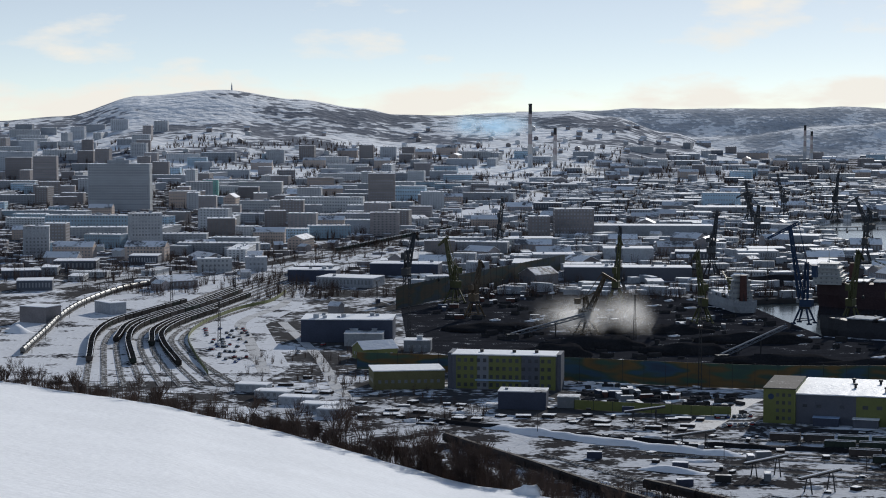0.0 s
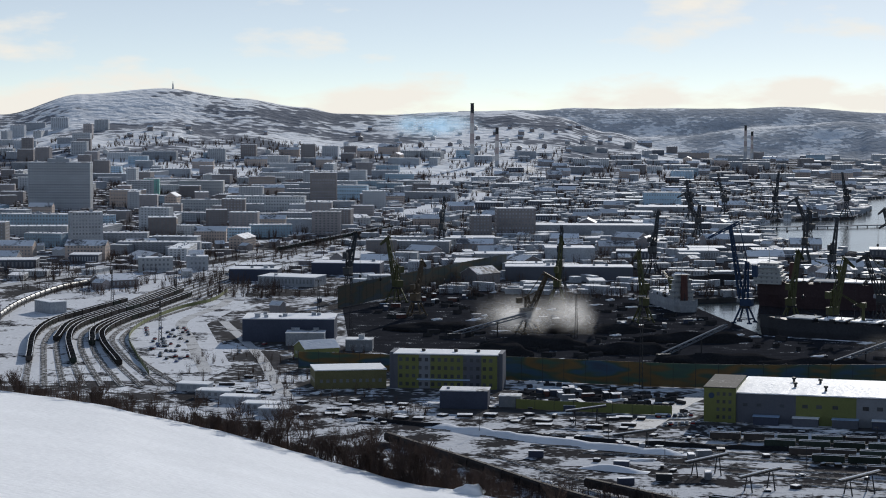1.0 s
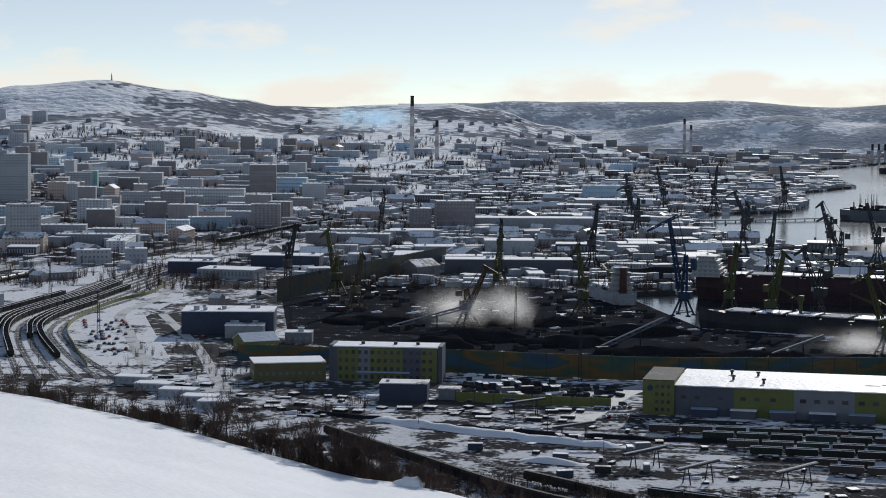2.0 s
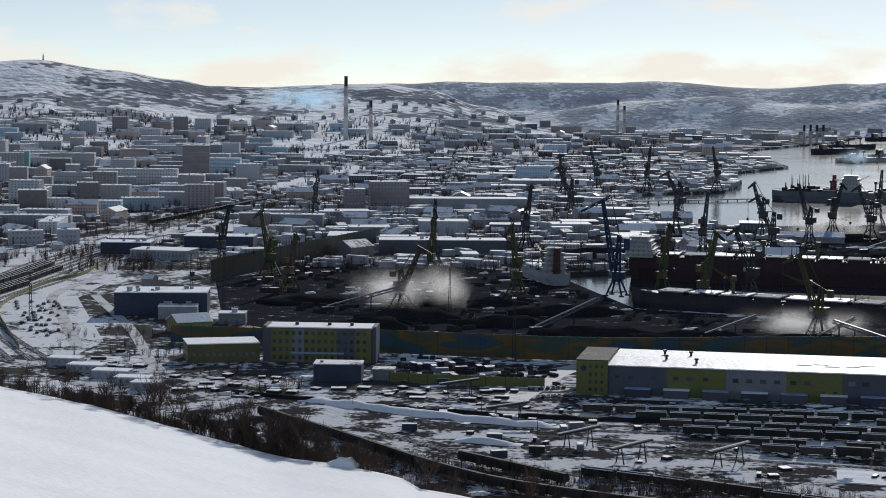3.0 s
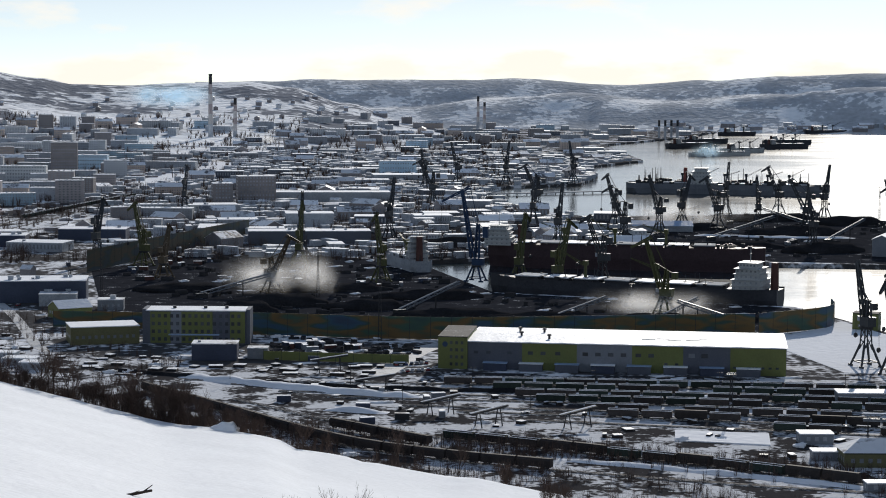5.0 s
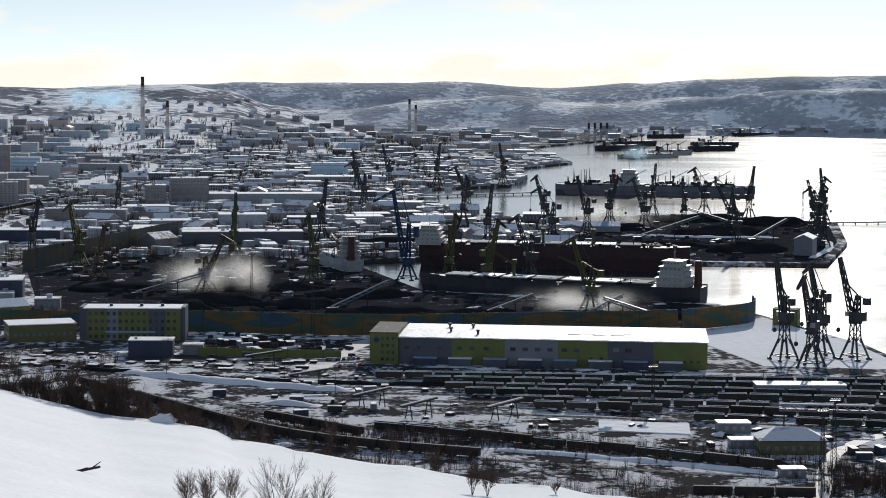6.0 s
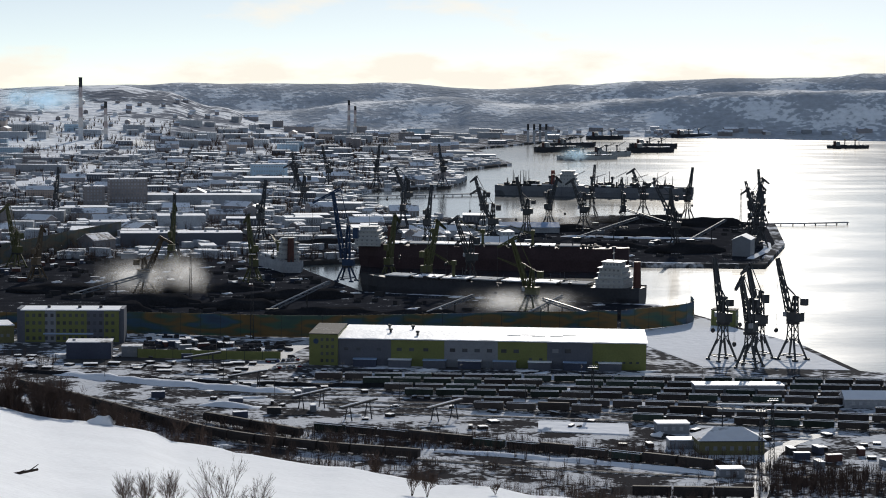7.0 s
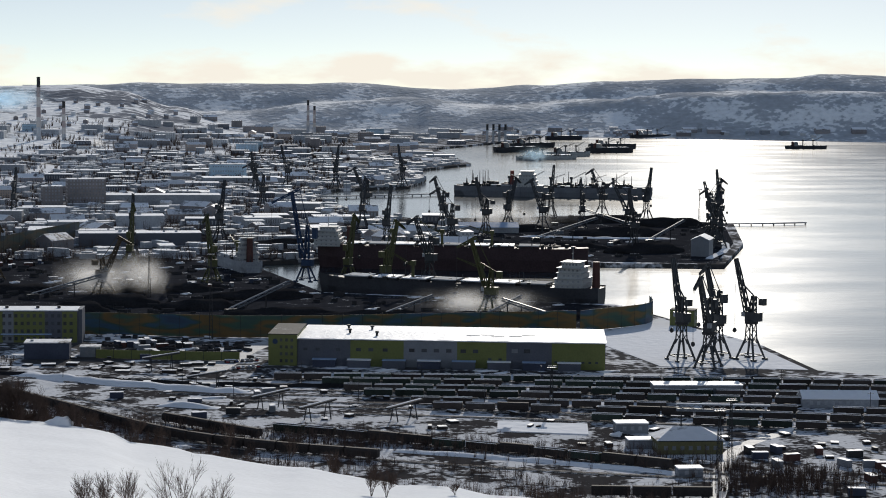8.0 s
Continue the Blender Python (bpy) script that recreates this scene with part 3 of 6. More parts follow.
    for i in range(6):
        bm.faces.new((a[i], a[(i + 1) % 6], b[(i + 1) % 6], b[i]))
    bm.faces.new(a[::-1])
    bm.faces.new(b)
    for s in (-1, 1):
        for i in range(9):
            x = -6.4 + i * 1.6
            box(bm, x - 0.07, x + 0.07, s * 1.5 - 0.08, s * 1.5 + 0.08, 1.2, 3.6)
    covered = finish(bm, "covered_body", WAGON_DARK)
    return body, body2, coal, snow, bogie, tank, dome, frame_me, covered, rim


W_BODY, W_BODY2, W_COAL, W_SNOW, W_BOGIE, W_TANK, W_DOME, W_FRAME, W_COVERED, W_RIM = wagon_meshes()
rng = random.Random(4)


def proto_wagon(kind):
    lab = {"coal": "dark brown open railway wagon loaded with coal", "green": "dark green open railway wagon loaded with coal", "snow": "dark open railway wagon with snow on its load",
           "tank": "grey railway tank wagon with a black dome", "covered": "dark covered railway wagon with a ribbed body"}[kind]
    me = W_TANK if kind == "tank" else W_COVERED if kind == "covered" else W_BODY2 if kind == "green" else W_BODY
    t = tagged(new("tank_wagon" if kind == "tank" else "railway_wagon", me), lab, "railway wagon", "standing wagons")
    if kind == "tank":
        shared("dome", W_DOME, t, None, "black filling dome")
        shared("underframe", W_FRAME, t)
    elif kind != "covered":
        shared("load", W_SNOW if kind == "snow" else W_COAL, t, None, "snow-covered load" if kind == "snow" else "heaped black coal")
    if kind in ("snow", "green", "coal"):
        shared("snow_rim", W_RIM, t, None, "line of snow on the rims")
    for x in (-4.2, 4.2):
        shared("bogie", W_BOGIE, t, pose(x, 0, 0))
    return t


PROTO = {}


def train(pts, kinds, gap=13.9, skip=0.0, z=0.0, start=0, end=None):
    for i, (p, a) in enumerate(curve_pts([(x, y, 0) for x, y in pts], gap)[start:end]):
        if rng.random() < skip:
            continue
        k = kinds[rng.randrange(len(kinds))]
        m = pose(p.x, p.y, z, 0, 0, math.degrees(a))
        if k not in PROTO:
            PROTO[k] = proto_wagon(k)
            PROTO[k].matrix_basis = m
        else:
            copy_thing(PROTO[k], m)


# rail yards: the curved fan, the line into the town, the port sidings
sheet("yard_snow", [(-262, 1040), (-268, 1330), (-255, 1480), (-220, 1590), (-170, 1680), (-120, 1760), (-60, 1860), (20, 1990), (40, 1970), (-40, 1800), (-90, 1640), (-100, 1520), (-95, 1400), (-110, 1290), (-80, 1090), (-90, 1040)], -0.2, 0.06, YARD, "snow-covered railway yard ground")
sheet("port_yard_snow", [(-130, 1030), (-60, 1000), (40, 925), (120, 905), (330, 850), (440, 812), (640, 660), (420, 560), (200, 560), (90, 640), (0, 800), (-60, 900)], -0.2, 0.05, SIDING, "snowy railway sidings ground")
FAN = [[(-232, 1150), (-238, 1246), (-243, 1322), (-243, 1409), (-231, 1507), (-199, 1590), (-150, 1700)]]
OUTER = [(-176, 1020), (-190, 1116), (-204, 1217), (-205, 1290), (-192, 1350), (-176, 1415), (-160, 1520), (-118, 1680)]
INNER = [(-100, 1020), (-124, 1094), (-143, 1165), (-153, 1217), (-151, 1280), (-138, 1345), (-120, 1430), (-95, 1640)]
for k in range(9):
    q = k / 8
    FAN.append([(a[0] * (1 - q) + b[0] * q, a[1] * (1 - q) + b[1] * q) for a, b in zip(OUTER, INNER)])
for f in FAN:
    track(f, 0.05)
train(FAN[0][:6], ["tank"], 13.4)
for k, (a, b) in {1: (1, 6), 3: (2, 7), 4: (1, 7), 6: (2, 7), 7: (1, 6)}.items():
    train(FAN[k][a:b], ["coal", "coal", "green"], 13.6)
LINES = [[(-130, 1700), (-93, 1873), (-46, 2012), (9, 2173), (71, 2264), (144, 2470)], [(-118, 1690), (-75, 1840), (-34, 1975), (26, 2089), (106, 2218), (190, 2400)], [(-105, 1680), (-50, 1810), (-10, 1930), (50, 2030), (130, 2120)]]
for f in LINES:
    track(f, 0.02)
train(LINES[0][1:4], ["coal", "green"], 13.9, 0.05)

# sidings past the long warehouse, nearly straight
SIDE = []
for xa, ya, xb, yb in ((20, 888, 560, 752), (40, 872, 560, 730), (60, 850, 560, 706), (80, 832, 540, 690), (110, 806, 520, 664), (130, 788, 500, 645), (150, 765, 480, 625)):
    SIDE.append([(xa, ya), (xa * 0.65 + xb * 0.35, ya * 0.65 + yb * 0.35 + 4), (xa * 0.3 + xb * 0.7, ya * 0.3 + yb * 0.7 + 3), (xb, yb)])
    track(SIDE[-1], 0.04)
for k, (kinds, skip, st, en) in enumerate(((["coal", "green", "snow"], 0.15, 9, 36), (["coal", "snow", "green"], 0.1, 9, 38), (["coal", "snow", "green"], 0.05, 8, 38), (["coal", "coal", "green"], 0.08, 7, 36), (["coal", "snow"], 0.12, 6, 35), (["coal", "coal", "covered"], 0.15, 4, 31), (["green", "coal"], 0.35, 8, 28))):
    train(SIDE[k], kinds, 13.9, skip, 0.04, st, en)
LONG_ROW = [(4, 852), (11, 838), (33, 796), (59, 743), (82, 707), (111, 681), (140, 662)]
track(LONG_ROW + [(200, 628), (260, 600)], 0.04)
train(LONG_ROW, ["covered"], 13.9, 0.0, 0.04)
NEAR_ROW = [(120, 722), (138, 709), (167, 685), (206, 655), (244, 622)]
track([(40, 830), (80, 765)] + NEAR_ROW + [(330, 570)], 0.04)
train(NEAR_ROW, ["coal", "covered", "green"], 14.0, 0.0, 0.04)
train([(78, 750), (105, 713)], ["covered"], 14.0, 0.0, 0.04)
train([(208, 579), (236, 572)], ["covered"], 14.0, 0.0, 0.04)

# ---- buildings ----


def window_row(w, d, z, hgt, pitch, ww):
    """One storey's windows on all four sides of a body w x d."""
    bm = bmesh.new()
    for a, b, axis in ((w, d, 0), (d, w, 1)):
        n = max(1, int((a - 1.5) / pitch))
        for i in range(n):
            c = (i - (n - 1) / 2) * pitch
            for s in (-1, 1):
                e = s * b / 2
                if axis == 0:
                    box(bm, c - ww / 2, c + ww / 2, e - 0.04, e + 0.04, z, z + hgt)
                else:
                    box(bm, e - 0.04, e + 0.04, c - ww / 2, c + ww / 2, z, z + hgt)
    return bm


def block(name, label, cat, m, w, d, h, wall, storeys, roof=None, vents=2, pitch=3.2, win=(1.5, 1.6), group="", gable=False, rows=True):
    """A flat-roofed building: body, parapet roof under snow, a row of windows a storey, vents."""
    roof = roof or ROOF_SNOW
    bm = bmesh.new()
    box(bm, -w / 2, w / 2, -d / 2, d / 2, -2.5, h)
    if gable:
        g = min(d * 0.22, 3.5)
        a = [bm.verts.new((x, y, z)) for x in (-w / 2, w / 2) for y, z in ((-d / 2, h), (d / 2, h), (0, h + g))]
        bm.faces.new((a[0], a[2], a[1]))
        bm.faces.new((a[3], a[4], a[5]))
    t = solid(name, bm, wall, label, cat, m, group)
    bm = bmesh.new()
    if gable:
        for s in (-1, 1):
            vs = []
            for zz in (0.05, 0.4):
                vs.append([bm.verts.new((x, y, z + zz)) for x, y, z in ((-w / 2 - 0.4, s * (d / 2 + 0.5), h - 0.25), (w / 2 + 0.4, s * (d / 2 + 0.5), h - 0.25), (w / 2 + 0.4, 0, h + g), (-w / 2 - 0.4, 0, h + g))])
            lo, hi = vs
            bm.faces.new(hi if s < 0 else hi[::-1])
            bm.faces.new(lo[::-1] if s < 0 else lo)
            for i in range(4):
                bm.faces.new((lo[i], lo[(i + 1) % 4], hi[(i + 1) % 4], hi[i]))
    else:
        box(bm, -w / 2 - 0.2, w / 2 + 0.2, -d / 2 - 0.2, d / 2 + 0.2, h, h + 0.45)
    bmesh.ops.recalc_face_normals(bm, faces=bm.faces[:])
    part("roof", bm, roof, t, "roof under snow")
    if storeys and rows:
        sh = h / storeys
        for k in range(storeys):
            part("window_row", window_row(w, d, k * sh + sh * 0.35, min(win[1], sh * 0.5), pitch, win[0]), GLASS, t)
    vr = random.Random(int(w * 7 + d * 3 + h))
    for i in range(vents):
        bm = bmesh.new()
        x, y = vr.uniform(-0.4, 0.4) * w, vr.uniform(-0.3, 0.3) * d
        s = vr.uniform(0.7, 1.6)
        zz = h + (g * (1 - abs(y) / (d / 2)) if gable else 0)
        box(bm, x - s, x + s, y - s * 0.8, y + s * 0.8, zz, zz + s * 1.5)
        box(bm, x - s * 1.15, x + s * 1.15, y - s * 0.95, y + s * 0.95, zz + s * 1.5, zz + s * 1.7)
        part("roof_vent", bm, CONC_DARK, t)
    return t


# landmark blocks of the town
RES = []


def land(name, label, x, y, w, d, h, rot, wall, st, cat="building", **kw):
    RES.append((x, y + d * 0.3, max(w, d) * 0.62))
    return block(name, label, cat, pose(x, y + d / 2, hill_z(x, y), 0, 0, rot), w, d, h, wall, st, **kw)


hotel = land("hotel_tower", "wide pale grey concrete hotel slab with dense window rows", -384, 2480, 74, 16, 56, -3, CONC, 18, "hotel", pitch=3.0, vents=4)
bm = bmesh.new()
box(bm, -14, 12, -6, 6, 56.4, 60.5)
box(bm, -4, 6, -4, 4, 60.5, 62.5)
part("roof_house", bm, CONC_DARK, hotel)
land("apartment_tower", "grey concrete apartment tower with balcony columns", -265, 1850, 29, 16, 35, 14, CONC, 12, pitch=2.8)
land("office_tower", "dark brown office tower", -76, 2588, 33, 20, 40, 0, BRICKW, 11)
land("office_block", "dark square office block of nine storeys", 128, 2040, 38, 20, 28, 4, BRICKW, 8)
land("office_block", "narrow dark office wing", 93, 2020, 20, 16, 22, 4, BRICKW, 7)
land("apartment_block", "long brown-grey apartment block with a snowy roof", -138, 2430, 92, 15, 19, -6, PANEL, 5, vents=8)
land("apartment_block", "pale apartment block with a snowy roof", -209, 2410, 51, 15, 16, -4, PANEL, 5, vents=6)
land("apartment_block", "warm plaster apartment block with ornate cornice", -313, 2550, 44, 15, 20, 6, PINKW, 5, vents=7)
land("public_building", "large pale public building with a stepped roof", -243, 2780, 58, 20, 21, -2, PANEL, 5, vents=3)
land("apartment_block", "mint green apartment tower pair", -306, 2750, 20, 14, 25, 0, GREENW, 8)
land("apartment_block", "long pale blue low building", -358, 2100, 85, 16, 18, -4, BLUEW, 5, vents=8)
land("apartment_block", "weathered concrete nine-storey block", -352, 1800, 22, 16, 27, 8, CONC_DARK, 9)
land("apartment_block", "brown brick twelve-storey tower block", -590, 3100, 35, 16, 44, 0, BRICKW, 12)
land("public_building", "white and pale blue columned building", -42, 2700, 40, 18, 19, -8, BLUEW, 4)
land("apartment_block", "warm cream plaster building", -177, 3010, 37, 16, 17, 8, PINKW, 4)
land("office_building", "pale long three-storey office", -182, 1655, 27, 12, 11, 8, PANEL, 3)
land("office_building", "grey concrete three-storey office", -150, 1668, 17, 12, 11, 8, CONC, 3)
land("apartment_block", "brown apartment block with nine storeys", -660, 3250, 40, 15, 34, 5, BRICKW, 9)
land("apartment_block", "brown apartment block with nine storeys", -700, 3420, 60, 15, 32, -5, CONC_DARK, 9)

WH = dict(vents=3, rows=False, roof=CLEAN_SNOW)
land("dock_warehouse", "very long low dock warehouse with a snow roof", 207, 2050, 117, 26, 11, -3, CONC_DARK, 2, "warehouse", vents=0, roof=CLEAN_SNOW, rows=False)
land("dock_warehouse", "long low warehouse under clean snow", 340, 2400, 98, 34, 9, -2, CONC_DARK, 2, "warehouse", **WH)
land("port_office", "pale blue and white port building", 343, 2570, 46, 20, 17, -2, BLUEW, 3, "office")
land("blue_warehouse", "navy blue warehouse with a snow roof", -98, 1575, 37, 22, 9, -6, NAVY, 2, "warehouse", **WH)
land("blue_warehouse", "navy blue warehouse with wide snow roof", -29, 1630, 54, 24, 9, -8, NAVY, 2, "warehouse", **WH)
land("port_warehouse", "grey port warehouse with a snow roof", 157, 1760, 42, 26, 11, -2, CONC_DARK, 2, "warehouse", **WH)
land("port_warehouse", "long blue-grey port warehouse", 141, 1585, 97, 22, 10, -3, GREY_CLAD, 2, "warehouse", vents=4, roof=CLEAN_SNOW, rows=False)
land("port_warehouse", "long low grey store", 100, 1640, 50, 18, 8, -3, CONC_DARK, 1, "warehouse", **WH)
land("white_box_building", "white two-storey container office with snow roof", 67, 1900, 26, 14, 9, -4, WHITEP, 2, "office")
land("blue_warehouse", "long dark navy warehouse with a clean snow roof", -55, 1200, 53, 30, 13, -2, NAVY, 2, "warehouse", vents=7, rows=False, roof=CLEAN_SNOW)
land("shed", "dark low shed with patchy snow roof", -45, 1182, 22, 14, 7, -2, CONC_DARK, 1, "shed", vents=4)
land("shed", "gabled shed with snow roof and lime gable", -37, 1122, 20, 16, 6, 24, LIME, 1, "shed", gable=True, vents=0, roof=CLEAN_SNOW)
land("shed", "pale low shed with snow roof", -14, 1158, 15, 12, 6, -4, PALE_CLAD, 1, "shed", vents=1)
land("store_building", "yellow and grey clad store with snow roof", -18, 1012, 35, 22, 9, 8, YELLOW, 1, "store", vents=0, roof=CLEAN_SNOW)
land("blue_box_building", "navy box building with snowy roof", 37, 948, 22, 13, 8, -8, NAVY, 1, "shed", vents=1, rows=False)
land("shed", "small pale grey box shed", 58, 952, 10, 8, 5, -8, PALE_CLAD, 1, "shed", vents=0)
land("grey_warehouse", "plain grey-brown shed with a snow roof", -253, 1300, 20, 16, 10, -25, BRICKW, 1, "shed", vents=0, rows=False, roof=CLEAN_SNOW)
house = land("yellow_house", "yellow hip-roofed house with snow on its roof", 264, 650, 25, 15, 5, -8, YELLOW, 1, "house", vents=0, roof=ASPHALT)
bm = bmesh.new()
ea = [bm.verts.new(v) for v in ((-13.2, -8.2, 5.5), (13.2, -8.2, 5.5), (13.2, 8.2, 5.5), (-13.2, 8.2, 5.5))]
ri = [bm.verts.new(v) for v in ((-5.5, 0, 9.6), (5.5, 0, 9.6))]
for f in ((ea[0], ea[1], ri[1], ri[0]), (ea[1], ea[2], ri[1]), (ea[2], ea[3], ri[0], ri[1]), (ea[3], ea[0], ri[0]), (ea[3], ea[2], ea[1], ea[0])):
    bm.faces.new(f)
part("hip_roof", bm, ROOF_SNOW, house, "hipped roof with patchy snow")
land("hut", "grey hut with flat snow roof", 256, 697, 13, 8, 4, -8, PALE_CLAD, 1, "hut", vents=0, roof=CLEAN_SNOW)
land("hut", "low pale hut with snow roof", 250, 664, 13, 7, 3.4, -8, PALE_CLAD, 1, "hut", vents=0, roof=CLEAN_SNOW)
land("hut", "small pale shack with snow roof", 248, 608, 9, 6, 3, -6, PALE_CLAD, 1, "hut", vents=0, roof=CLEAN_SNOW)
land("platform_roof", "long low shed with a bright snow roof", 316, 782, 40, 11, 5, -10, PALE_CLAD, 1, "shed", vents=0, roof=CLEAN_SNOW)
land("barn", "low barn with snow gable roof", 367, 742, 33, 12, 4, -12, CONC_DARK, 1, "shed", gable=True, vents=0, roof=CLEAN_SNOW)

# lime and grey office with ribbon fronts
def office():
    t = thing("port_office_building", "lime green and slate grey four-storey office with snow roof", "office", pose(31, 1018, 0, 0, 0, -9))
    w, d, h = 51, 18, 17
    bm = bmesh.new()
    box(bm, -w / 2, w / 2, -d / 2, d / 2, -1, h)
    part("wall", bm, GREY_CLAD, t)
    for a, b, mt in ((-23.5, -13.0, LIME), (-7.5, 8.5, LIME), (17.5, 25.2, LIME), (-13.0, -7.5, PALE_CLAD)):
        bm = bmesh.new()
        box(bm, a, b, -d / 2 - 0.25, -d / 2 - 0.003, 0.5, h - 0.4)
        part("facade_panel", bm, mt, t, "lime green cladding field" if mt is LIME else "pale grey cladding field")
    for k in range(4):
        for i in range(15):
            bm = bmesh.new()
            x = -22 + i * 3.15
            box(bm, x - 0.8, x + 0.8, -d / 2 - 0.32, -d / 2 - 0.253, 1.6 + k * 4.0, 3.4 + k * 4.0)
            part("window", bm, GLASS_DARK, t)
    bm = bmesh.new()
    box(bm, -14, 12, -d / 2 - 1.6, -d / 2 - 0.255, 4.6, 5.2)
    part("canopy", bm, SKYBLUE, t, "pale blue entrance canopy")
    bm = bmesh.new()
    box(bm, -w / 2 - 0.3, w / 2 + 0.3, -d / 2 - 0.4, d / 2 + 0.3, h, h + 0.5)
    part("roof", bm, CLEAN_SNOW, t, "flat roof under snow")
    for x in (-12, 4, 15):
        bm = bmesh.new()
        box(bm, x - 0.8, x + 0.8, -1, 1, h + 0.5, h + 1.8)
        part("roof_vent", bm, DARK_STEEL, t)
    for x in (-w / 2 - 2.2, w / 2 + 0.02):
        bm = bmesh.new()
        box(bm, x, x + 2.2, -d / 2 + 1, d / 2 - 1, -1, h + 0.8)
        part("stair_wall", bm, GREY_CLAD, t)


office()
RES.append((31, 1018, 34))


def big_warehouse():
    """The long lime and grey warehouse behind the sidings."""
    a = math.degrees(math.atan2(866 - 911, 298 - 141))
    t = thing("long_warehouse", "long lime green and slate grey warehouse with snow-covered flat roof", "warehouse", pose(141, 912, 0, 0, 0, a))
    L, d, h = 164.0, 52.0, 13.0
    bm = bmesh.new()
    box(bm, 14, L, 0, d, -1, h)
    part("wall", bm, GREY_CLAD, t)
    for x0, x1, mt in ((40, 66, LIME), (66, 92, PALE_CLAD), (92, 116, LIME), (138, L - 0.2, LIME)):
        bm = bmesh.new()
        box(bm, x0, x1, -0.3, -0.003, 0.0, h - 0.3)
        part("facade_panel", bm, mt, t, "lime green cladding field" if mt is LIME else "pale grey cladding field")
    k = 0
    for x, z, s in [(18, 7.5, 1), (24, 7.5, 1), (34, 7.5, 1), (44, 7.5, 1.2), (50, 7.5, 1.2), (57, 7.5, 1.2), (70, 7.5, 1.3), (76, 7.5, 1.3), (82, 7.5, 1.3), (88, 7.5, 1.3), (95, 7.5, 1.3), (101, 7.5, 1.3), (120, 7.8, 1.5), (126, 7.8, 1.5), (108, 4, .8), (113, 4, .8)] + [(140 + i * 3.3, 3.2, 0.7) for i in range(7)]:
        bm = bmesh.new()
        box(bm, x - s, x + s, -0.42, -0.303, z, z + s * 1.3)
        part("window", bm, GLASS_DARK if k != 12 else PALE_CLAD, t)
        k += 1
    for i in range(8):
        x = 22 + i * 17
        bm = bmesh.new()
        box(bm, x, x + 11, -5.0, -0.31, -0.5, 3.6)
        ob = part("loading_dock", bm, GREY_CLAD if i % 3 else NAVY, t, "low loading dock box")
        bm = bmesh.new()
        box(bm, x - 0.3, x + 11.3, -5.3, -0.32, 3.604, 3.9)
        part("dock_roof", bm, CLEAN_SNOW if i % 2 else SKYBLUE, ob, "snowy dock roof")
    bm = bmesh.new()
    n = 40
    prev = None
    for i in range(n + 1):
        x = 13.6 + (L - 13.0) * i / n
        cur = [bm.verts.new((x, y, z)) for y, z in ((-0.6, h), (-0.6, h + 0.45 + 0.1 * math.sin(i * 1.7)), (d / 2, h + 1.0), (d + 0.5, h + 0.5), (d + 0.5, h))]
        if prev:
            for j in range(4):
                bm.faces.new((prev[j], cur[j], cur[j + 1], prev[j + 1]))
        else:
            bm.faces.new(cur)
        prev = cur
    bm.faces.new(prev[::-1])
    bmesh.ops.recalc_face_normals(bm, faces=bm.faces[:])
    part("roof", bm, CLEAN_SNOW, t, "long roof under a clean sheet of snow")
    for i in range(5):
        bm = bmesh.new()
        x, y = 96 + i * 7.0 + rng.uniform(-2, 2), 16 + 3 * math.sin(i * 2)
        box(bm, x, x + 6.5, y, y + 0.5, h + 0.85, h + 1.02, )
        part("snow_crack", bm, CONC_DARK, t, "dark crack in the roof snow")
    for x, y in ((38, 20), (48, 34), (36, 36), (52, 12)):
        bm = bmesh.new()
        beam(bm, (x, y, h + 0.6), (x, y, h + 2.2), 0.6, n=8)
        beam(bm, (x, y, h + 2.2), (x, y, h + 3.0), 1.1, 0.9, n=8)
        part("roof_vent", bm, DARK_STEEL, t)
    bm = bmesh.new()
    box(bm, 0, 13.98, -1.5, 40, -1, 15.2)
    hd = part("head_building", bm, LIME, t, "lime green office head")
    bm = bmesh.new()
    box(bm, -0.25, 14.2, -1.75, 40.2, 15.2, 15.6)
    part("head_roof", bm, ASPHALT, hd, "dark roof with swept snow")
    for k in range(4):
        for i in range(1, 4):
            bm = bmesh.new()
            box(bm, 3.0 + i * 2.6, 4.3 + i * 2.6, -1.6, -1.503, 1.6 + k * 3.4, 3.1 + k * 3.4)
            part("head_window", bm, GLASS_DARK, hd)
    bm = bmesh.new()
    beam(bm, (3.3, -1.62, 11.8), (3.3, -1.505, 11.8), 1.3, n=20)
    part("emblem", bm, CRANE_B, hd, "round blue emblem")
    RES.append((220, 905, 95))
    return t


big_warehouse()


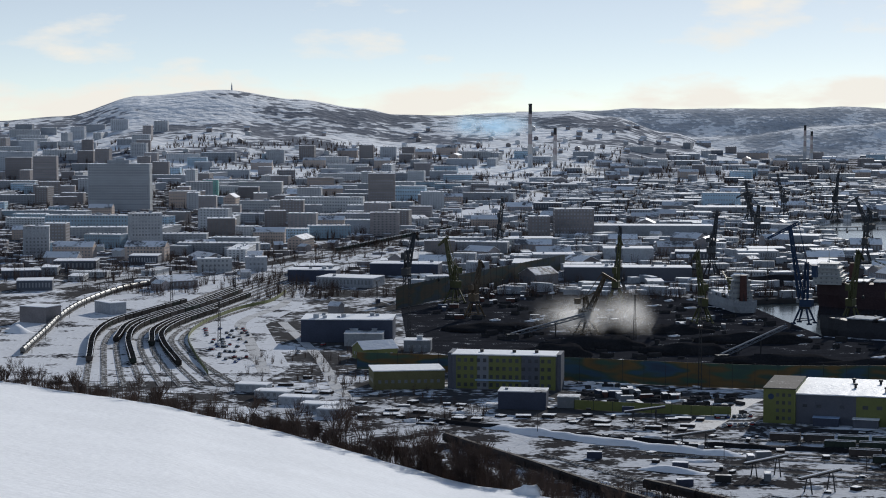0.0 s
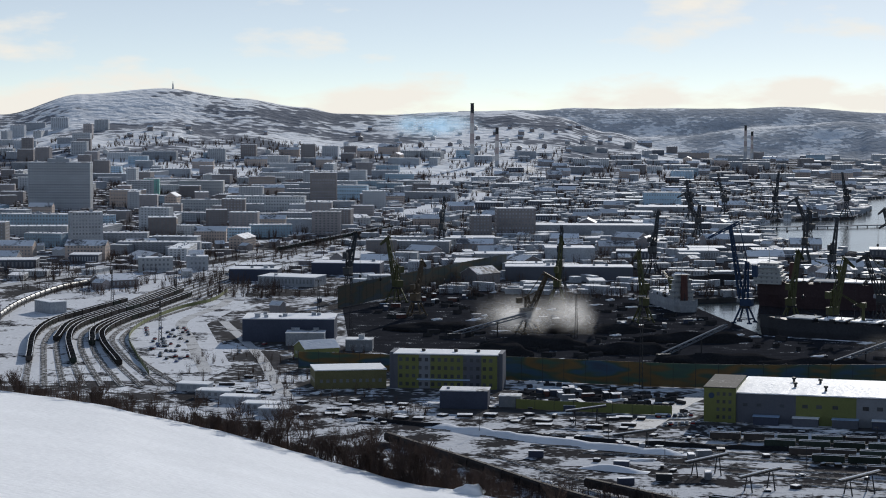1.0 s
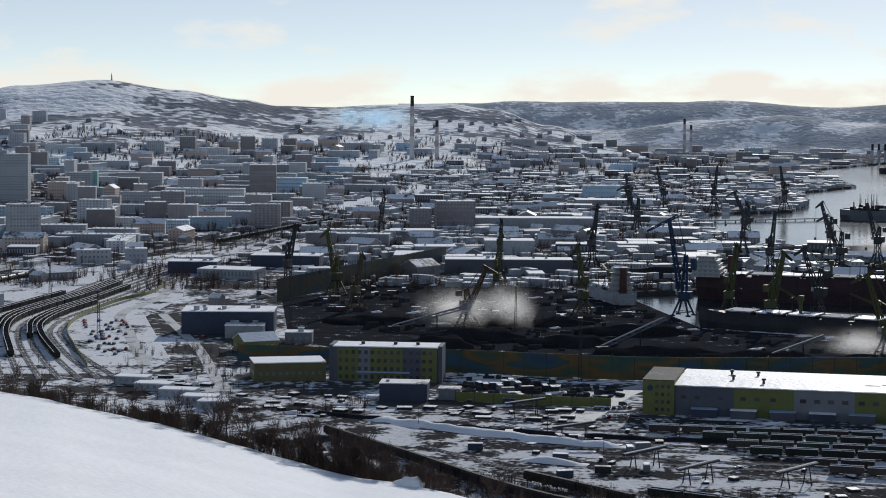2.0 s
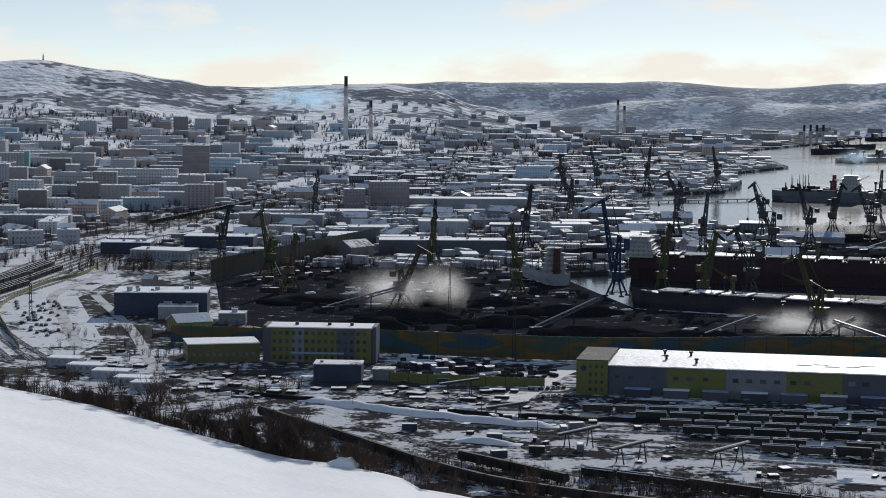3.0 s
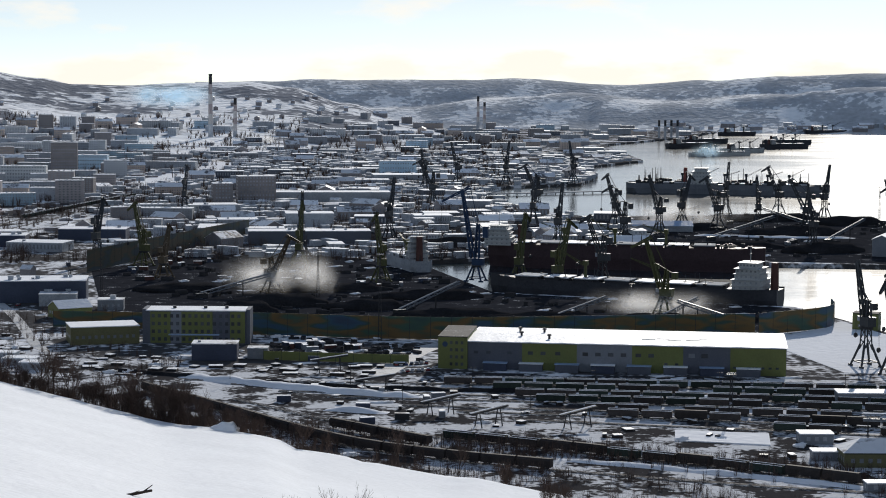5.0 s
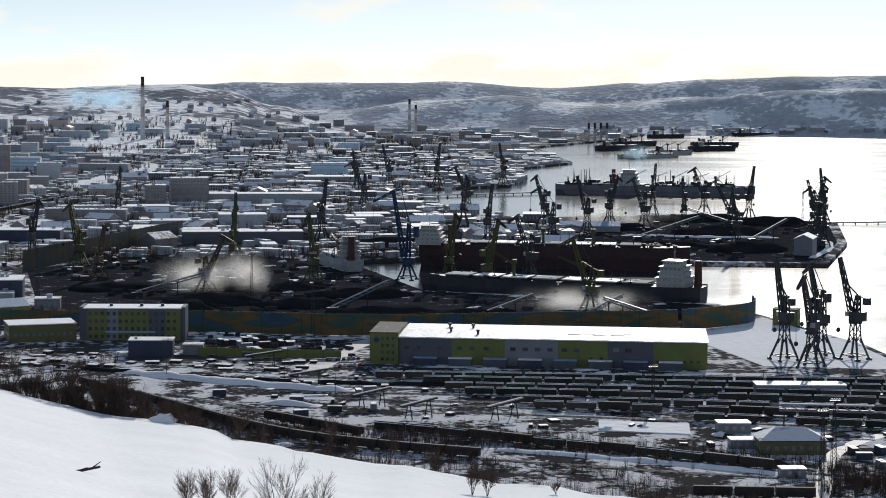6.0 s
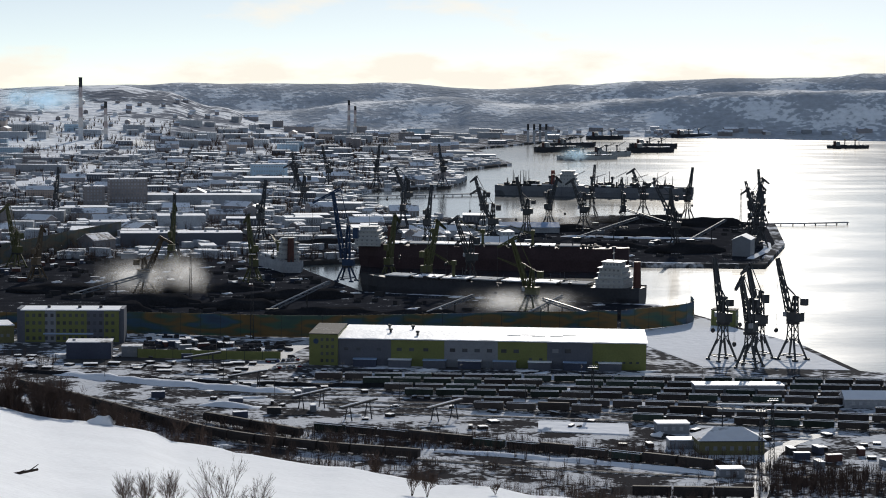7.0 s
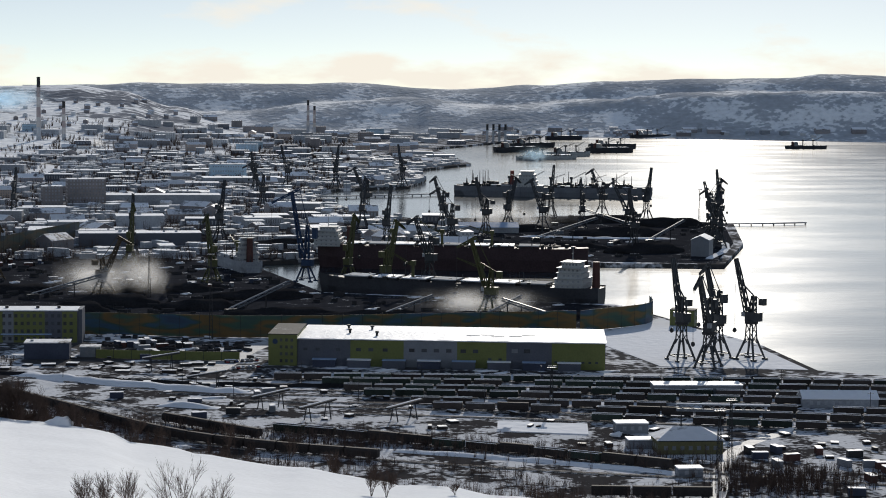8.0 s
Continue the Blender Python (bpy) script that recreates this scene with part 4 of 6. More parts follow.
# painted dust fences
def fence(pts, h, mt, label, gap=11.0, name="dust_fence"):
    line = curve_pts([(x, y, 0) for x, y in pts], gap)
    t = thing(name, label, "fence", Matrix.Identity(4), "dust fences")
    for (p, a), (q, b) in zip(line, line[1:]):
        bm = bmesh.new()
        d = (q - p).normalized() * 0.02
        nrm = Vector((-d.y, d.x, 0)) * 4
        vs = []
        for e, s in ((p + d, -1), (q - d, -1), (q - d, 1), (p + d, 1)):
            vs.append((e + nrm * s))
        lo = [bm.verts.new((v.x, v.y, 0.2)) for v in vs]
        hi = [bm.verts.new((v.x, v.y, h)) for v in vs]
        bm.faces.new(hi)
        for i in range(4):
            bm.faces.new((lo[i], lo[(i + 1) % 4], hi[(i + 1) % 4], hi[i]))
        bmesh.ops.recalc_face_normals(bm, faces=bm.faces[:])
        part("panel", bm, mt, t)
        bm = bmesh.new()
        beam(bm, (p.x, p.y, -0.5), (p.x, p.y, h + 0.7), 0.15, n=6)
        part("post", bm, DARK_STEEL, t)
    return t


fence([(58, 1043), (155, 1012), (240, 1010), (330, 1010)], 12, MURAL, "tall dust fence painted with a blue, green and orange mural")
fence([(330, 1010), (380, 1040), (396, 1085)], 12, MURAL, "tall dust fence with a faded mural rising at its end")
fence([(-31, 1380), (30, 1510), (97, 1650)], 15, MURAL_OLD, "tall weathered dust fence with a faded mural")
fence([(-45, 1085), (-5, 1075), (40, 1060)], 9, MURAL, "dust fence with green painted panels")
fence([(-120, 1061), (-136, 1140), (-149, 1217), (-149, 1290), (-136, 1373), (-118, 1427), (-112, 1500)], 2.4, LIME, "low yellow-green fence along the yard", 9.0, "yard_fence")
fence([(60, 948), (100, 935), (136, 925)], 4.5, LIME, "lime green site wall", 9.0, "site_wall")

# ---- port ----
sheet("coal_ground", [(60, 1050), (240, 1018), (330, 1018), (382, 1092), (386, 1130), (225, 1225), (203, 1430), (120, 1500), (40, 1500), (-28, 1385), (-20, 1180)], -0.2, 0.12, COAL_SNOW, "black coal-dusted quay ground with dirty snow")
sheet("coal_ground", [(210, 1450), (300, 1480), (446, 1450), (470, 1408), (552, 1384), (632, 1552), (704, 1762), (600, 1868), (440, 1840), (330, 1830), (180, 1700)], -0.2, 0.12, COAL_SNOW, "black coal pier ground with dirty snow", "coal_ground")
sheet("quay_snow", [(325, 985), (340, 1000), (396, 1064), (405, 935), (398, 852), (330, 875)], -0.2, 0.14, SNOW, "open snow-covered quay corner")
rng = random.Random(11)
for x, y, rx, ry, h in ((85, 1175, 30, 14, 7), (135, 1150, 26, 10, 6), (60, 1130, 22, 10, 8), (180, 1110, 34, 10, 5), (230, 1090, 34, 9, 5), (285, 1075, 30, 8, 5), (330, 1070, 24, 8, 4.5), (120, 1250, 44, 12, 5), (180, 1200, 34, 10, 6), (30, 1260, 30, 14, 5),
                        (260, 1560, 46, 14, 7), (360, 1540, 50, 12, 6), (470, 1520, 40, 12, 6), (530, 1480, 34, 14, 8), (560, 1640, 44, 14, 8), (640, 1740, 40, 14, 8), (590, 1790, 44, 12, 7), (480, 1700, 40, 12, 6)):
    bm = bmesh.new()
    blob(bm, (0, 0, -0.3), rx, ry, h, 28, 9, 0.12, True)
    solid("coal_ridge", bm, COAL, "long black ridge of coal on the quay", "coal", pose(x, y, 0.1, 0, 0, rng.uniform(-14, 6)), "coal heaps", smooth=True)


def conveyor(x, y, L, rot, rise):
    """An inclined conveyor boom on a wheeled base."""
    t = thing("conveyor", "pale inclined conveyor boom over the coal", "conveyor", pose(x, y, 0.1, 0, 0, rot), "coal conveyors")
    bm = bmesh.new()
    lattice(bm, (0, 0, 2.5), (L, 0, 2.5 + rise), 2.0, 1.4, 9, 0.22)
    part("boom", bm, PALE_CLAD, t)
    bm = bmesh.new()
    m = Matrix.Translation((0, 0, 3.6)) @ Matrix.Rotation(-math.atan2(rise, L), 4, "Y")
    box(bm, 0, L, -0.7, 0.7, 0, 0.25, m)
    part("belt", bm, PALE_CLAD, t)
    bm = bmesh.new()
    box(bm, -3, 4, -2, 2, 0, 3)
    part("base", bm, DARK_STEEL, t)
    bm = bmesh.new()
    beam(bm, (L * 0.6, 0, 0), (L * 0.6, 0, 2.5 + rise * 0.6), 0.4)
    part("prop", bm, DARK_STEEL, t)


for c in ((150, 1120, 42, 25, 14), (40, 1215, 46, 18, 10), (235, 1085, 34, 20, 9), (292, 1072, 30, 30, 9), (330, 1066, 30, 150, 8), (470, 1590, 60, 12, 16), (360, 1560, 50, 8, 12), (560, 1560, 46, 30, 15), (600, 1720, 50, 150, 14), (470, 1770, 44, 10, 12)):
    conveyor(*c)


def crane(paint, label, H=24.0, boom=30.0, luff=62.0, knee=True, pz=10.0):
    """A slewing portal crane: four legs, ring, house, tower, boom with jib, counterweight."""
    t = thing("portal_crane", label, "crane", pose(0, 0, -80), "portal cranes")
    g = 5.2
    for sx in (-1, 1):
        for sy in (-1, 1):
            bm = bmesh.new()
            beam(bm, (sx * g, sy * g, 0.6), (sx * 1.9, sy * 1.9, min(pz, 11.0)), 0.6, 0.75)
            box(bm, sx * g - 1.6, sx * g + 1.6, sy * g - 0.45, sy * g + 0.45, 0, 1.1)
            part("leg", bm, paint, t)
    for s in (-1, 1):
        bm = bmesh.new()
        beam(bm, (-g * 0.86, s * g * 0.86, 2.6), (g * 0.86, s * g * 0.86, 2.6), 0.35)
        part("portal_beam", bm, paint, t)
        bm = bmesh.new()
        beam(bm, (s * g * 0.86, -g * 0.86, 2.6), (s * g * 0.86, g * 0.86, 2.6), 0.35)
        part("portal_beam", bm, paint, t)
    if pz > 12:
        bm = bmesh.new()
        lattice(bm, (0, 0, pz * 0.45), (0, 0, pz - 0.5), 4.4, 3.4, 2, 0.4)
        part("pedestal", bm, paint, t)
    bm = bmesh.new()
    beam(bm, (0, 0, pz - 0.6), (0, 0, pz + 0.9), 3.4, 3.4, 12)
    part("slewing_ring", bm, DARK_STEEL, t)
    bm = bmesh.new()
    box(bm, -5.2, 2.6, -2.2, 2.2, pz + 0.9, pz + 5.2)
    box(bm, -5.5, 2.9, -2.5, 2.5, pz + 5.2, pz + 5.5)
    hs = part("machine_house", bm, paint, t)
    bm = bmesh.new()
    box(bm, 2.6, 4.6, 0.6, 2.4, pz + 3.0, pz + 5.4)
    part("cab", bm, GLASS, hs, "glazed driver's cab")
    bm = bmesh.new()
    lattice(bm, (-0.6, 0, pz + 5.2), (-1.2, 0, pz + H * 0.62), 2.8, 1.6, 3, 0.5)
    part("tower", bm, paint, t)
    top = Vector((-1.2, 0, pz + H * 0.62))
    a = radians(luff)
    foot = Vector((2.2, 0, pz + 5.0))
    tip = foot + Vector((math.cos(a), 0, math.sin(a))) * boom
    bm = bmesh.new()
    lattice(bm, foot, tip, 2.6, 1.3, 6, 0.5)
    part("boom", bm, paint, t)
    nose = tip + Vector((0.88, 0, -0.48 if knee else 0.1)) * boom * 0.36
    back = tip + Vector((-0.8, 0, 0.35)) * boom * 0.15
    if knee:
        bm = bmesh.new()
        lattice(bm, back, nose, 1.5, 0.7, 4, 0.36)
        part("jib", bm, paint, t)
        bm = bmesh.new()
        beam(bm, top, back, 0.3, n=3)
        part("back_stay", bm, paint, t)
    bm = bmesh.new()
    beam(bm, top, foot.lerp(tip, 0.55), 0.4, n=4)
    part("luffing_strut", bm, paint, t)
    bm = bmesh.new()
    beam(bm, top, (-5.5, 0, pz + H * 0.55), 0.3, n=4)
    box(bm, -8.0, -4.8, -1.4, 1.4, pz + H * 0.42, pz + H * 0.58)
    part("counterweight", bm, paint, t)
    end = nose if knee else tip
    for s in (-0.25, 0.25):
        bm = bmesh.new()
        beam(bm, (end.x, s, end.z), (end.x, s, 15.0), 0.05, n=3)
        part("hoist_rope", bm, DARK_STEEL, t)
    bm = bmesh.new()
    blob(bm, (end.x, 0, 14.2), 1.1, 1.1, 1.3, 8, 5, 0.1)
    part("grab", bm, DARK_STEEL, t, "steel clamshell grab")
    return t


CR = [crane(CRANE_D, "dark grey portal crane with a raised lattice boom", 28, 26, 62, True, 17.0), crane(CRANE_Y, "yellow-green portal crane with a raised boom", 26, 30, 70), crane(CRANE_B, "blue portal crane with a steep boom", 46, 46, 80), crane(CRANE_O, "rusty orange portal crane", 20, 22, 64), crane(CRANE_D, "slim black portal crane with a long single boom", 22, 28, 74, False, 19.0)]
QUAY_CRANES = [(4, 347, 893, 100), (0, 369, 900, 95), (4, 383, 890, 125), (0, 352, 868, -130),
          (2, 225, 1296, 150), (1, 303, 1105, 140), (0, 300, 1250, 120), (1, 255, 1300, 60), (1, 270, 1245, 45), (3, 86, 1241, 20), (1, 162, 1300, 100), (0, 126, 1500, 80), (3, 20, 1330, 70), (1, 8, 1420, 120), (1, 118, 1420, 75),
          ]
PIER_CRANES = [(0, 424, 1731, 110), (0, 483, 1725, 45), (0, 505, 1690, 120), (4, 440, 1640, 140), (0, 545, 1700, 80), (0, 603, 1507, 70), (4, 622, 1570, 150), (0, 630, 1600, 40), (0, 612, 1540, 110), (4, 699, 1760, 90), (0, 615, 1860, 120), (4, 560, 1850, 60), (0, 668, 1700, 30), (4, 330, 1530, 60), (0, 390, 1560, 130), (4, 520, 1480, 100), (0, 575, 1660, 150), (4, 640, 1800, 45), (0, 350, 1730, 70),
          ]
TOWN_CRANES = [(0, 301, 2000, 145), (0, 52, 1905, 80), (4, 207, 1607, 60), (4, 524, 2360, 110), (0, 389, 1905, 140), (4, 440, 2345, 60), (0, 330, 2250, 100), (4, 380, 2330, 130), (0, -25, 1440, 70)]
used = set()
for k, x, y, a in QUAY_CRANES + PIER_CRANES + TOWN_CRANES:
    RES.append((x, y, 7))
    m = pose(x, y, 0.0, 0, 0, a)
    if k in used:
        copy_thing(CR[k], m)
    else:
        CR[k].matrix_basis = m
        used.add(k)


def hull_mesh(L, W, H, sheer=1.6):
    """A ship's hull with pointed bow, rounded stern and bulwark."""
    bm = bmesh.new()
    prev = None
    n = 26
    for i in range(n + 1):
        s = i / n
        x = -L / 2 + L * s
        k = 1.0
        if s > 0.84:
            k = max(0.02, 1 - ((s - 0.84) / 0.16) ** 1.8)
        if s < 0.06:
            k = 0.72 + 0.28 * (s / 0.06) ** 0.6
        top = H + sheer * max(0, (s - 0.8) / 0.2) ** 2 + sheer * 0.5 * max(0, (0.1 - s) / 0.1)
        low = 0.86 * k if 0.04 < s < 0.9 else 0.5 * k
        cur = [bm.verts.new(p) for p in ((x, -W / 2 * k, top), (x, -W / 2 * k, H * 0.5), (x - (2.5 if s > 0.97 else 0), -W / 2 * low, -5), (x - (2.5 if s > 0.97 else 0), W / 2 * low, -5), (x, W / 2 * k, H * 0.5), (x, W / 2 * k, top), (x, W / 2 * k * 0.97, top - 0.9), (x, -W / 2 * k * 0.97, top - 0.9))]
        if prev:
            for j in range(8):
                bm.faces.new((prev[j], cur[j], cur[(j + 1) % 8], prev[(j + 1) % 8]))
        else:
            bm.faces.new(cur[::-1])
        prev = cur
    bm.faces.new(prev)
    bmesh.ops.recalc_face_normals(bm, faces=bm.faces[:])
    return bm


def ship(label, m, L, W, H, hull, holds=6, house_h=15.0, cranes=3, house_at=-0.42, funnel=RUST, gear=CRANE_Y):
    t = thing("cargo_ship", label, "ship", m, "moored ships")
    part("hull", hull_mesh(L, W, H), hull, t)
    hx = house_at * L
    span = L * 0.8
    for i in range(holds):
        x = -L * 0.33 + span * (i + 0.5) / holds * 0.92
        bm = bmesh.new()
        l = span / holds * 0.36
        box(bm, x - l, x + l, -W * 0.3, W * 0.3, H - 0.95, H + 1.0)
        hc = part("hatch_coaming", bm, hull, t)
        bm = bmesh.new()
        box(bm, x - l - 0.3, x + l + 0.3, -W * 0.33, W * 0.33, H + 1.004, H + 1.7)
        part("hatch_cover", bm, CLEAN_SNOW if i % 3 else CONC_DARK, hc, "hatch cover under snow")
    w = W * 0.44
    dl = L * 0.05
    n = 5
    dh = house_h / n
    hs = None
    for k in range(n):
        s = (1.0, 1.0, 0.86, 0.8, 0.62)[k]
        bm = bmesh.new()
        z = H - 1 + dh * k
        box(bm, hx - dl * s, hx + dl * s * 0.9, -w * s, w * s, z, z + dh - 0.25)
        wing = 1.12 if k == 3 else 1.0
        box(bm, hx - dl * s - 0.9, hx + dl * s * 0.9 + 0.9, -w * s * wing - 0.8, w * s * wing + 0.8, z + dh - 0.25, z + dh)
        hs = part("superstructure_deck", bm, WHITEP, t, "off-white superstructure deck")
        bm = bmesh.new()
        for i in range(-3, 4):
            y = i * w * s * 0.27
            box(bm, hx - dl * s - 0.05, hx + dl * s * 0.9 + 0.05, y - 0.7, y + 0.7, z + dh * 0.35, z + dh * 0.7)
        for i in (-2, -1, 0, 1, 2):
            box(bm, hx + i * dl * s * 0.36 - 0.6, hx + i * dl * s * 0.36 + 0.6, -w * s - 0.05, w * s + 0.05, z + dh * 0.35, z + dh * 0.7)
        part("cabin_glazing", bm, GLASS, hs, kind="stuff")
    vr = random.Random(int(L))
    bm = bmesh.new()
    for i in range(int(L * 0.5)):
        x, y = vr.uniform(-0.46, 0.40) * L, vr.uniform(-0.42, 0.42) * W
        if abs(x - hx) < dl * 2:
            continue
        big = 2.0 if L > 210 else 1.0
        a, c, e = vr.uniform(0.3, 1.8) * big, vr.uniform(0.3, 1.2) * big, vr.uniform(0.8, 3.2) * big
        box(bm, x - a, x + a, y - c, y + c, H - 0.95, H - 0.95 + e)
        if vr.random() < 0.25:
            beam(bm, (x, y, H - 0.95), (x, y, H + vr.uniform(4, 9) * big), 0.3 * big, 0.15 * big, 5)
    for y in (-0.18, 0.0, 0.2):
        beam(bm, (-0.4 * L, y * W, H + 0.9), (0.38 * L, y * W, H + 0.9), 0.3, n=5)
    part("deck_gear", bm, DARK_STEEL, t, "winches, pipes and vents on deck", kind="stuff")
    bm = bmesh.new()
    beam(bm, (hx - dl * 1.6, 0, H - 1), (hx - dl * 1.6, 0, H + house_h * 0.95), 2.6, 2.2, 10)
    part("funnel", bm, funnel, t)
    bm = bmesh.new()
    beam(bm, (hx, 0, H + house_h - 1.2), (hx, 0, H + house_h + 8), 0.3, 0.12, 6)
    beam(bm, (hx, -3, H + house_h + 4), (hx, 3, H + house_h + 4), 0.12, n=4)
    part("mast", bm, WHITEP, t)
    for i in range(cranes):
        x = -L * 0.33 + span * 0.92 * (i + 1) / (cranes + 1)
        bm = bmesh.new()
        beam(bm, (x, 0, H - 1), (x, 0, H + 11), 1.1, 0.9, 8)
        box(bm, x - 1.6, x + 1.6, -1.4, 1.4, H + 9, H + 12)
        c = part("deck_crane", bm, gear, t)
        bm = bmesh.new()
        lattice(bm, (x + 1.2, 0, H + 9.5), (x + 17, 0, H + 15 + 3 * (i % 2)), 1.3, 0.5, 6, 0.14)
        part("crane_jib", bm, gear, c)
    bm = bmesh.new()
    for k in range(30):
        x = -L * 0.45 + L * 0.86 * k / 29
        for s in (-1, 1):
            beam(bm, (x, s * W * 0.485 * (1 if x < L * 0.33 else 0.6), H - 0.2), (x, s * W * 0.485 * (1 if x < L * 0.33 else 0.6), H + 0.9), 0.06, n=3)
    part("rail_posts", bm, DARK_STEEL, t)
    return t


def ang(x0, y0, x1, y1):
    return math.degrees(math.atan2(y1 - y0, x1 - x0))


ship("black bulk carrier with white superstructure and snowy hatch covers", pose(307, 1200, WATER_Z, 0, 0, ang(392, 1146, 225, 1252)), 190, 26, 12, HULL, 7, 17, 2, -0.40)
ship("dark red-black bulk carrier with snowy hatch covers", pose(352, 1400, WATER_Z, 0, 0, ang(440, 1372, 268, 1428)), 200, 28, 17, HULL_RED, 8, 14, 3, 0.46)
ship("long tanker ship with haze-paled grey hull and white deckhouse", pose(671, 2218, WATER_Z, 0, 0, ang(500, 2290, 790, 2170)), 228, 30, 11, HULL_GREY, 5, 19, 6, -0.13, funnel=DECK_RED, gear=CRANE_D)
ship("grey ship at the quay with a red-banded funnel", pose(192, 1390, WATER_Z + 3, 0, 0, 100), 70, 16, 8, CONC_DARK, 3, 17, 1, -0.3)
for x, y, L, W, H, a, mt in ((1120, 3390, 90, 14, 8, 8, HULL), (1000, 3240, 80, 14, 7, 12, WHITEP), (930, 3130, 110, 14, 6, 14, WHITEP), (1180, 3560, 90, 14, 8, -2, HULL), (1560, 3560, 80, 12, 5, -6, HULL), (1440, 4100, 90, 14, 7, 0, HULL), (1220, 4000, 80, 14, 7, 6, HULL), (1040, 3600, 100, 15, 8, 20, HULL), (2150, 3480, 70, 14, 6, 0, HULL), (960, 3420, 90, 14, 8, 15, HULL)):
    ship("distant dark cargo ship lying in the bay" if mt is HULL else "white coastal ship at a far pier", pose(x, y, WATER_Z, 0, 0, a), L, W, H, mt, 3, 9, 2, -0.25, gear=CRANE_D)


# ---- chimneys, masts ----
def chimney(x, y, h, r0, r1, label, bands=7):
    t = thing("chimney", label, "chimney", pose(x, y, 0), "tall chimneys")
    for k in range(bands):
        bm = bmesh.new()
        a, b = k / bands, (k + 1) / bands
        beam(bm, (0, 0, h * a), (0, 0, h * b), r0 + (r1 - r0) * a, r0 + (r1 - r0) * b, 18)
        part("band", bm, (CONC if k < 2 else CHIM_R if k % 2 else CHIM_W) if k < bands - 1 else DARK_STEEL, t)
    bm = bmesh.new()
    beam(bm, (0, 0, h * 0.985), (0, 0, h), r1 * 1.12, r1 * 1.12, 18)
    part("rim", bm, DARK_STEEL, t)


chimney(147, 3530, 119, 4.4, 2.9, "very tall banded chimney with a dark top")
chimney(189, 3530, 78, 3.8, 2.6, "red and white banded chimney")
chimney(712, 4120, 72, 3.4, 2.4, "slim far banded chimney")
chimney(726, 4125, 60, 3.2, 2.4, "slim far banded chimney")
for i in range(4):
    chimney(1003 + i * 12, 3790, 34, 2.4, 2.2, "short dark far boiler chimney", 3)


def light_mast(x, y, h):
    t = thing("light_mast", "tall lattice floodlight mast", "light mast", pose(x, y, 0), "floodlight masts")
    bm = bmesh.new()
    lattice(bm, (0, 0, 0), (0, 0, h), 1.8, 0.6, 14, 0.12)
    part("mast", bm, DARK_STEEL, t)
    bm = bmesh.new()
    box(bm, -2, 2, -0.8, 0.8, h, h + 0.3)
    pf = part("platform", bm, DARK_STEEL, t)
    for i in range(4):
        bm = bmesh.new()
        box(bm, -1.8 + i * 1.0, -1.2 + i * 1.0, -1.0, -0.6, h + 0.4, h + 1.1)
        part("floodlight", bm, PALE_CLAD, pf)


for x, y, h in ((125, 1010, 45), (-20, 1230, 34), (112, 1215, 26), (-40, 1260, 30), (560, 1990, 34), (-128, 1190, 26), (-185, 1420, 22), (-150, 1500, 24), (690, 1790, 30), (240, 760, 18), (275, 640, 22), (262, 618, 22)):
    light_mast(x, y, h)

# ---- the town, block by block ----
rng = random.Random(21)
CORRIDOR = [(10, 2363), (59, 2528), (136, 2861), (81, 3106), (100, 3506)]
LINE_PTS = [(p.x, p.y, 16.0) for l in LINES for p, a in curve_pts([(x, y, 0) for x, y in l], 20)] + [(p.x, p.y, 24.0) for p, a in curve_pts([(x, y, 0) for x, y in CORRIDOR], 25)]
LINE_PTS += [(p.x, p.y, 17.0) for p, a in curve_pts([(-250, 1250, 0), (-262, 1420, 0), (-240, 1560, 0), (-170, 1690, 0), (-105, 1850, 0)], 20)]


LINE_PTS += [(20, 2310, 34.0), (55, 2400, 40.0), (90, 2560, 40.0), (115, 2720, 40.0), (130, 2860, 36.0)]
sheet("snow_field", [(-5, 2300), (50, 2330), (100, 2460), (150, 2700), (165, 2880), (110, 2900), (70, 2680), (20, 2480), (-25, 2360)], -0.2, 0.3, SNOW, "open snowy slope between the town streets")


def free(x, y, r):
    if not inside(COAST, x, y):
        return False
    for dx, dy in ((r, 0), (-r, 0), (0, 12)):
        if not inside(COAST, x + dx, y + dy):
            return False
    for a, b, c in RES:
        if abs(x - a) < r + c and abs(y - b) < 12 + min(c, 22) and math.hypot((x - a), (y - b)) < r + c:
            return False
    for a, b, c in LINE_PTS:
        if math.hypot(x - a, y - b) < c + r * 0.55:
            return False
    return True


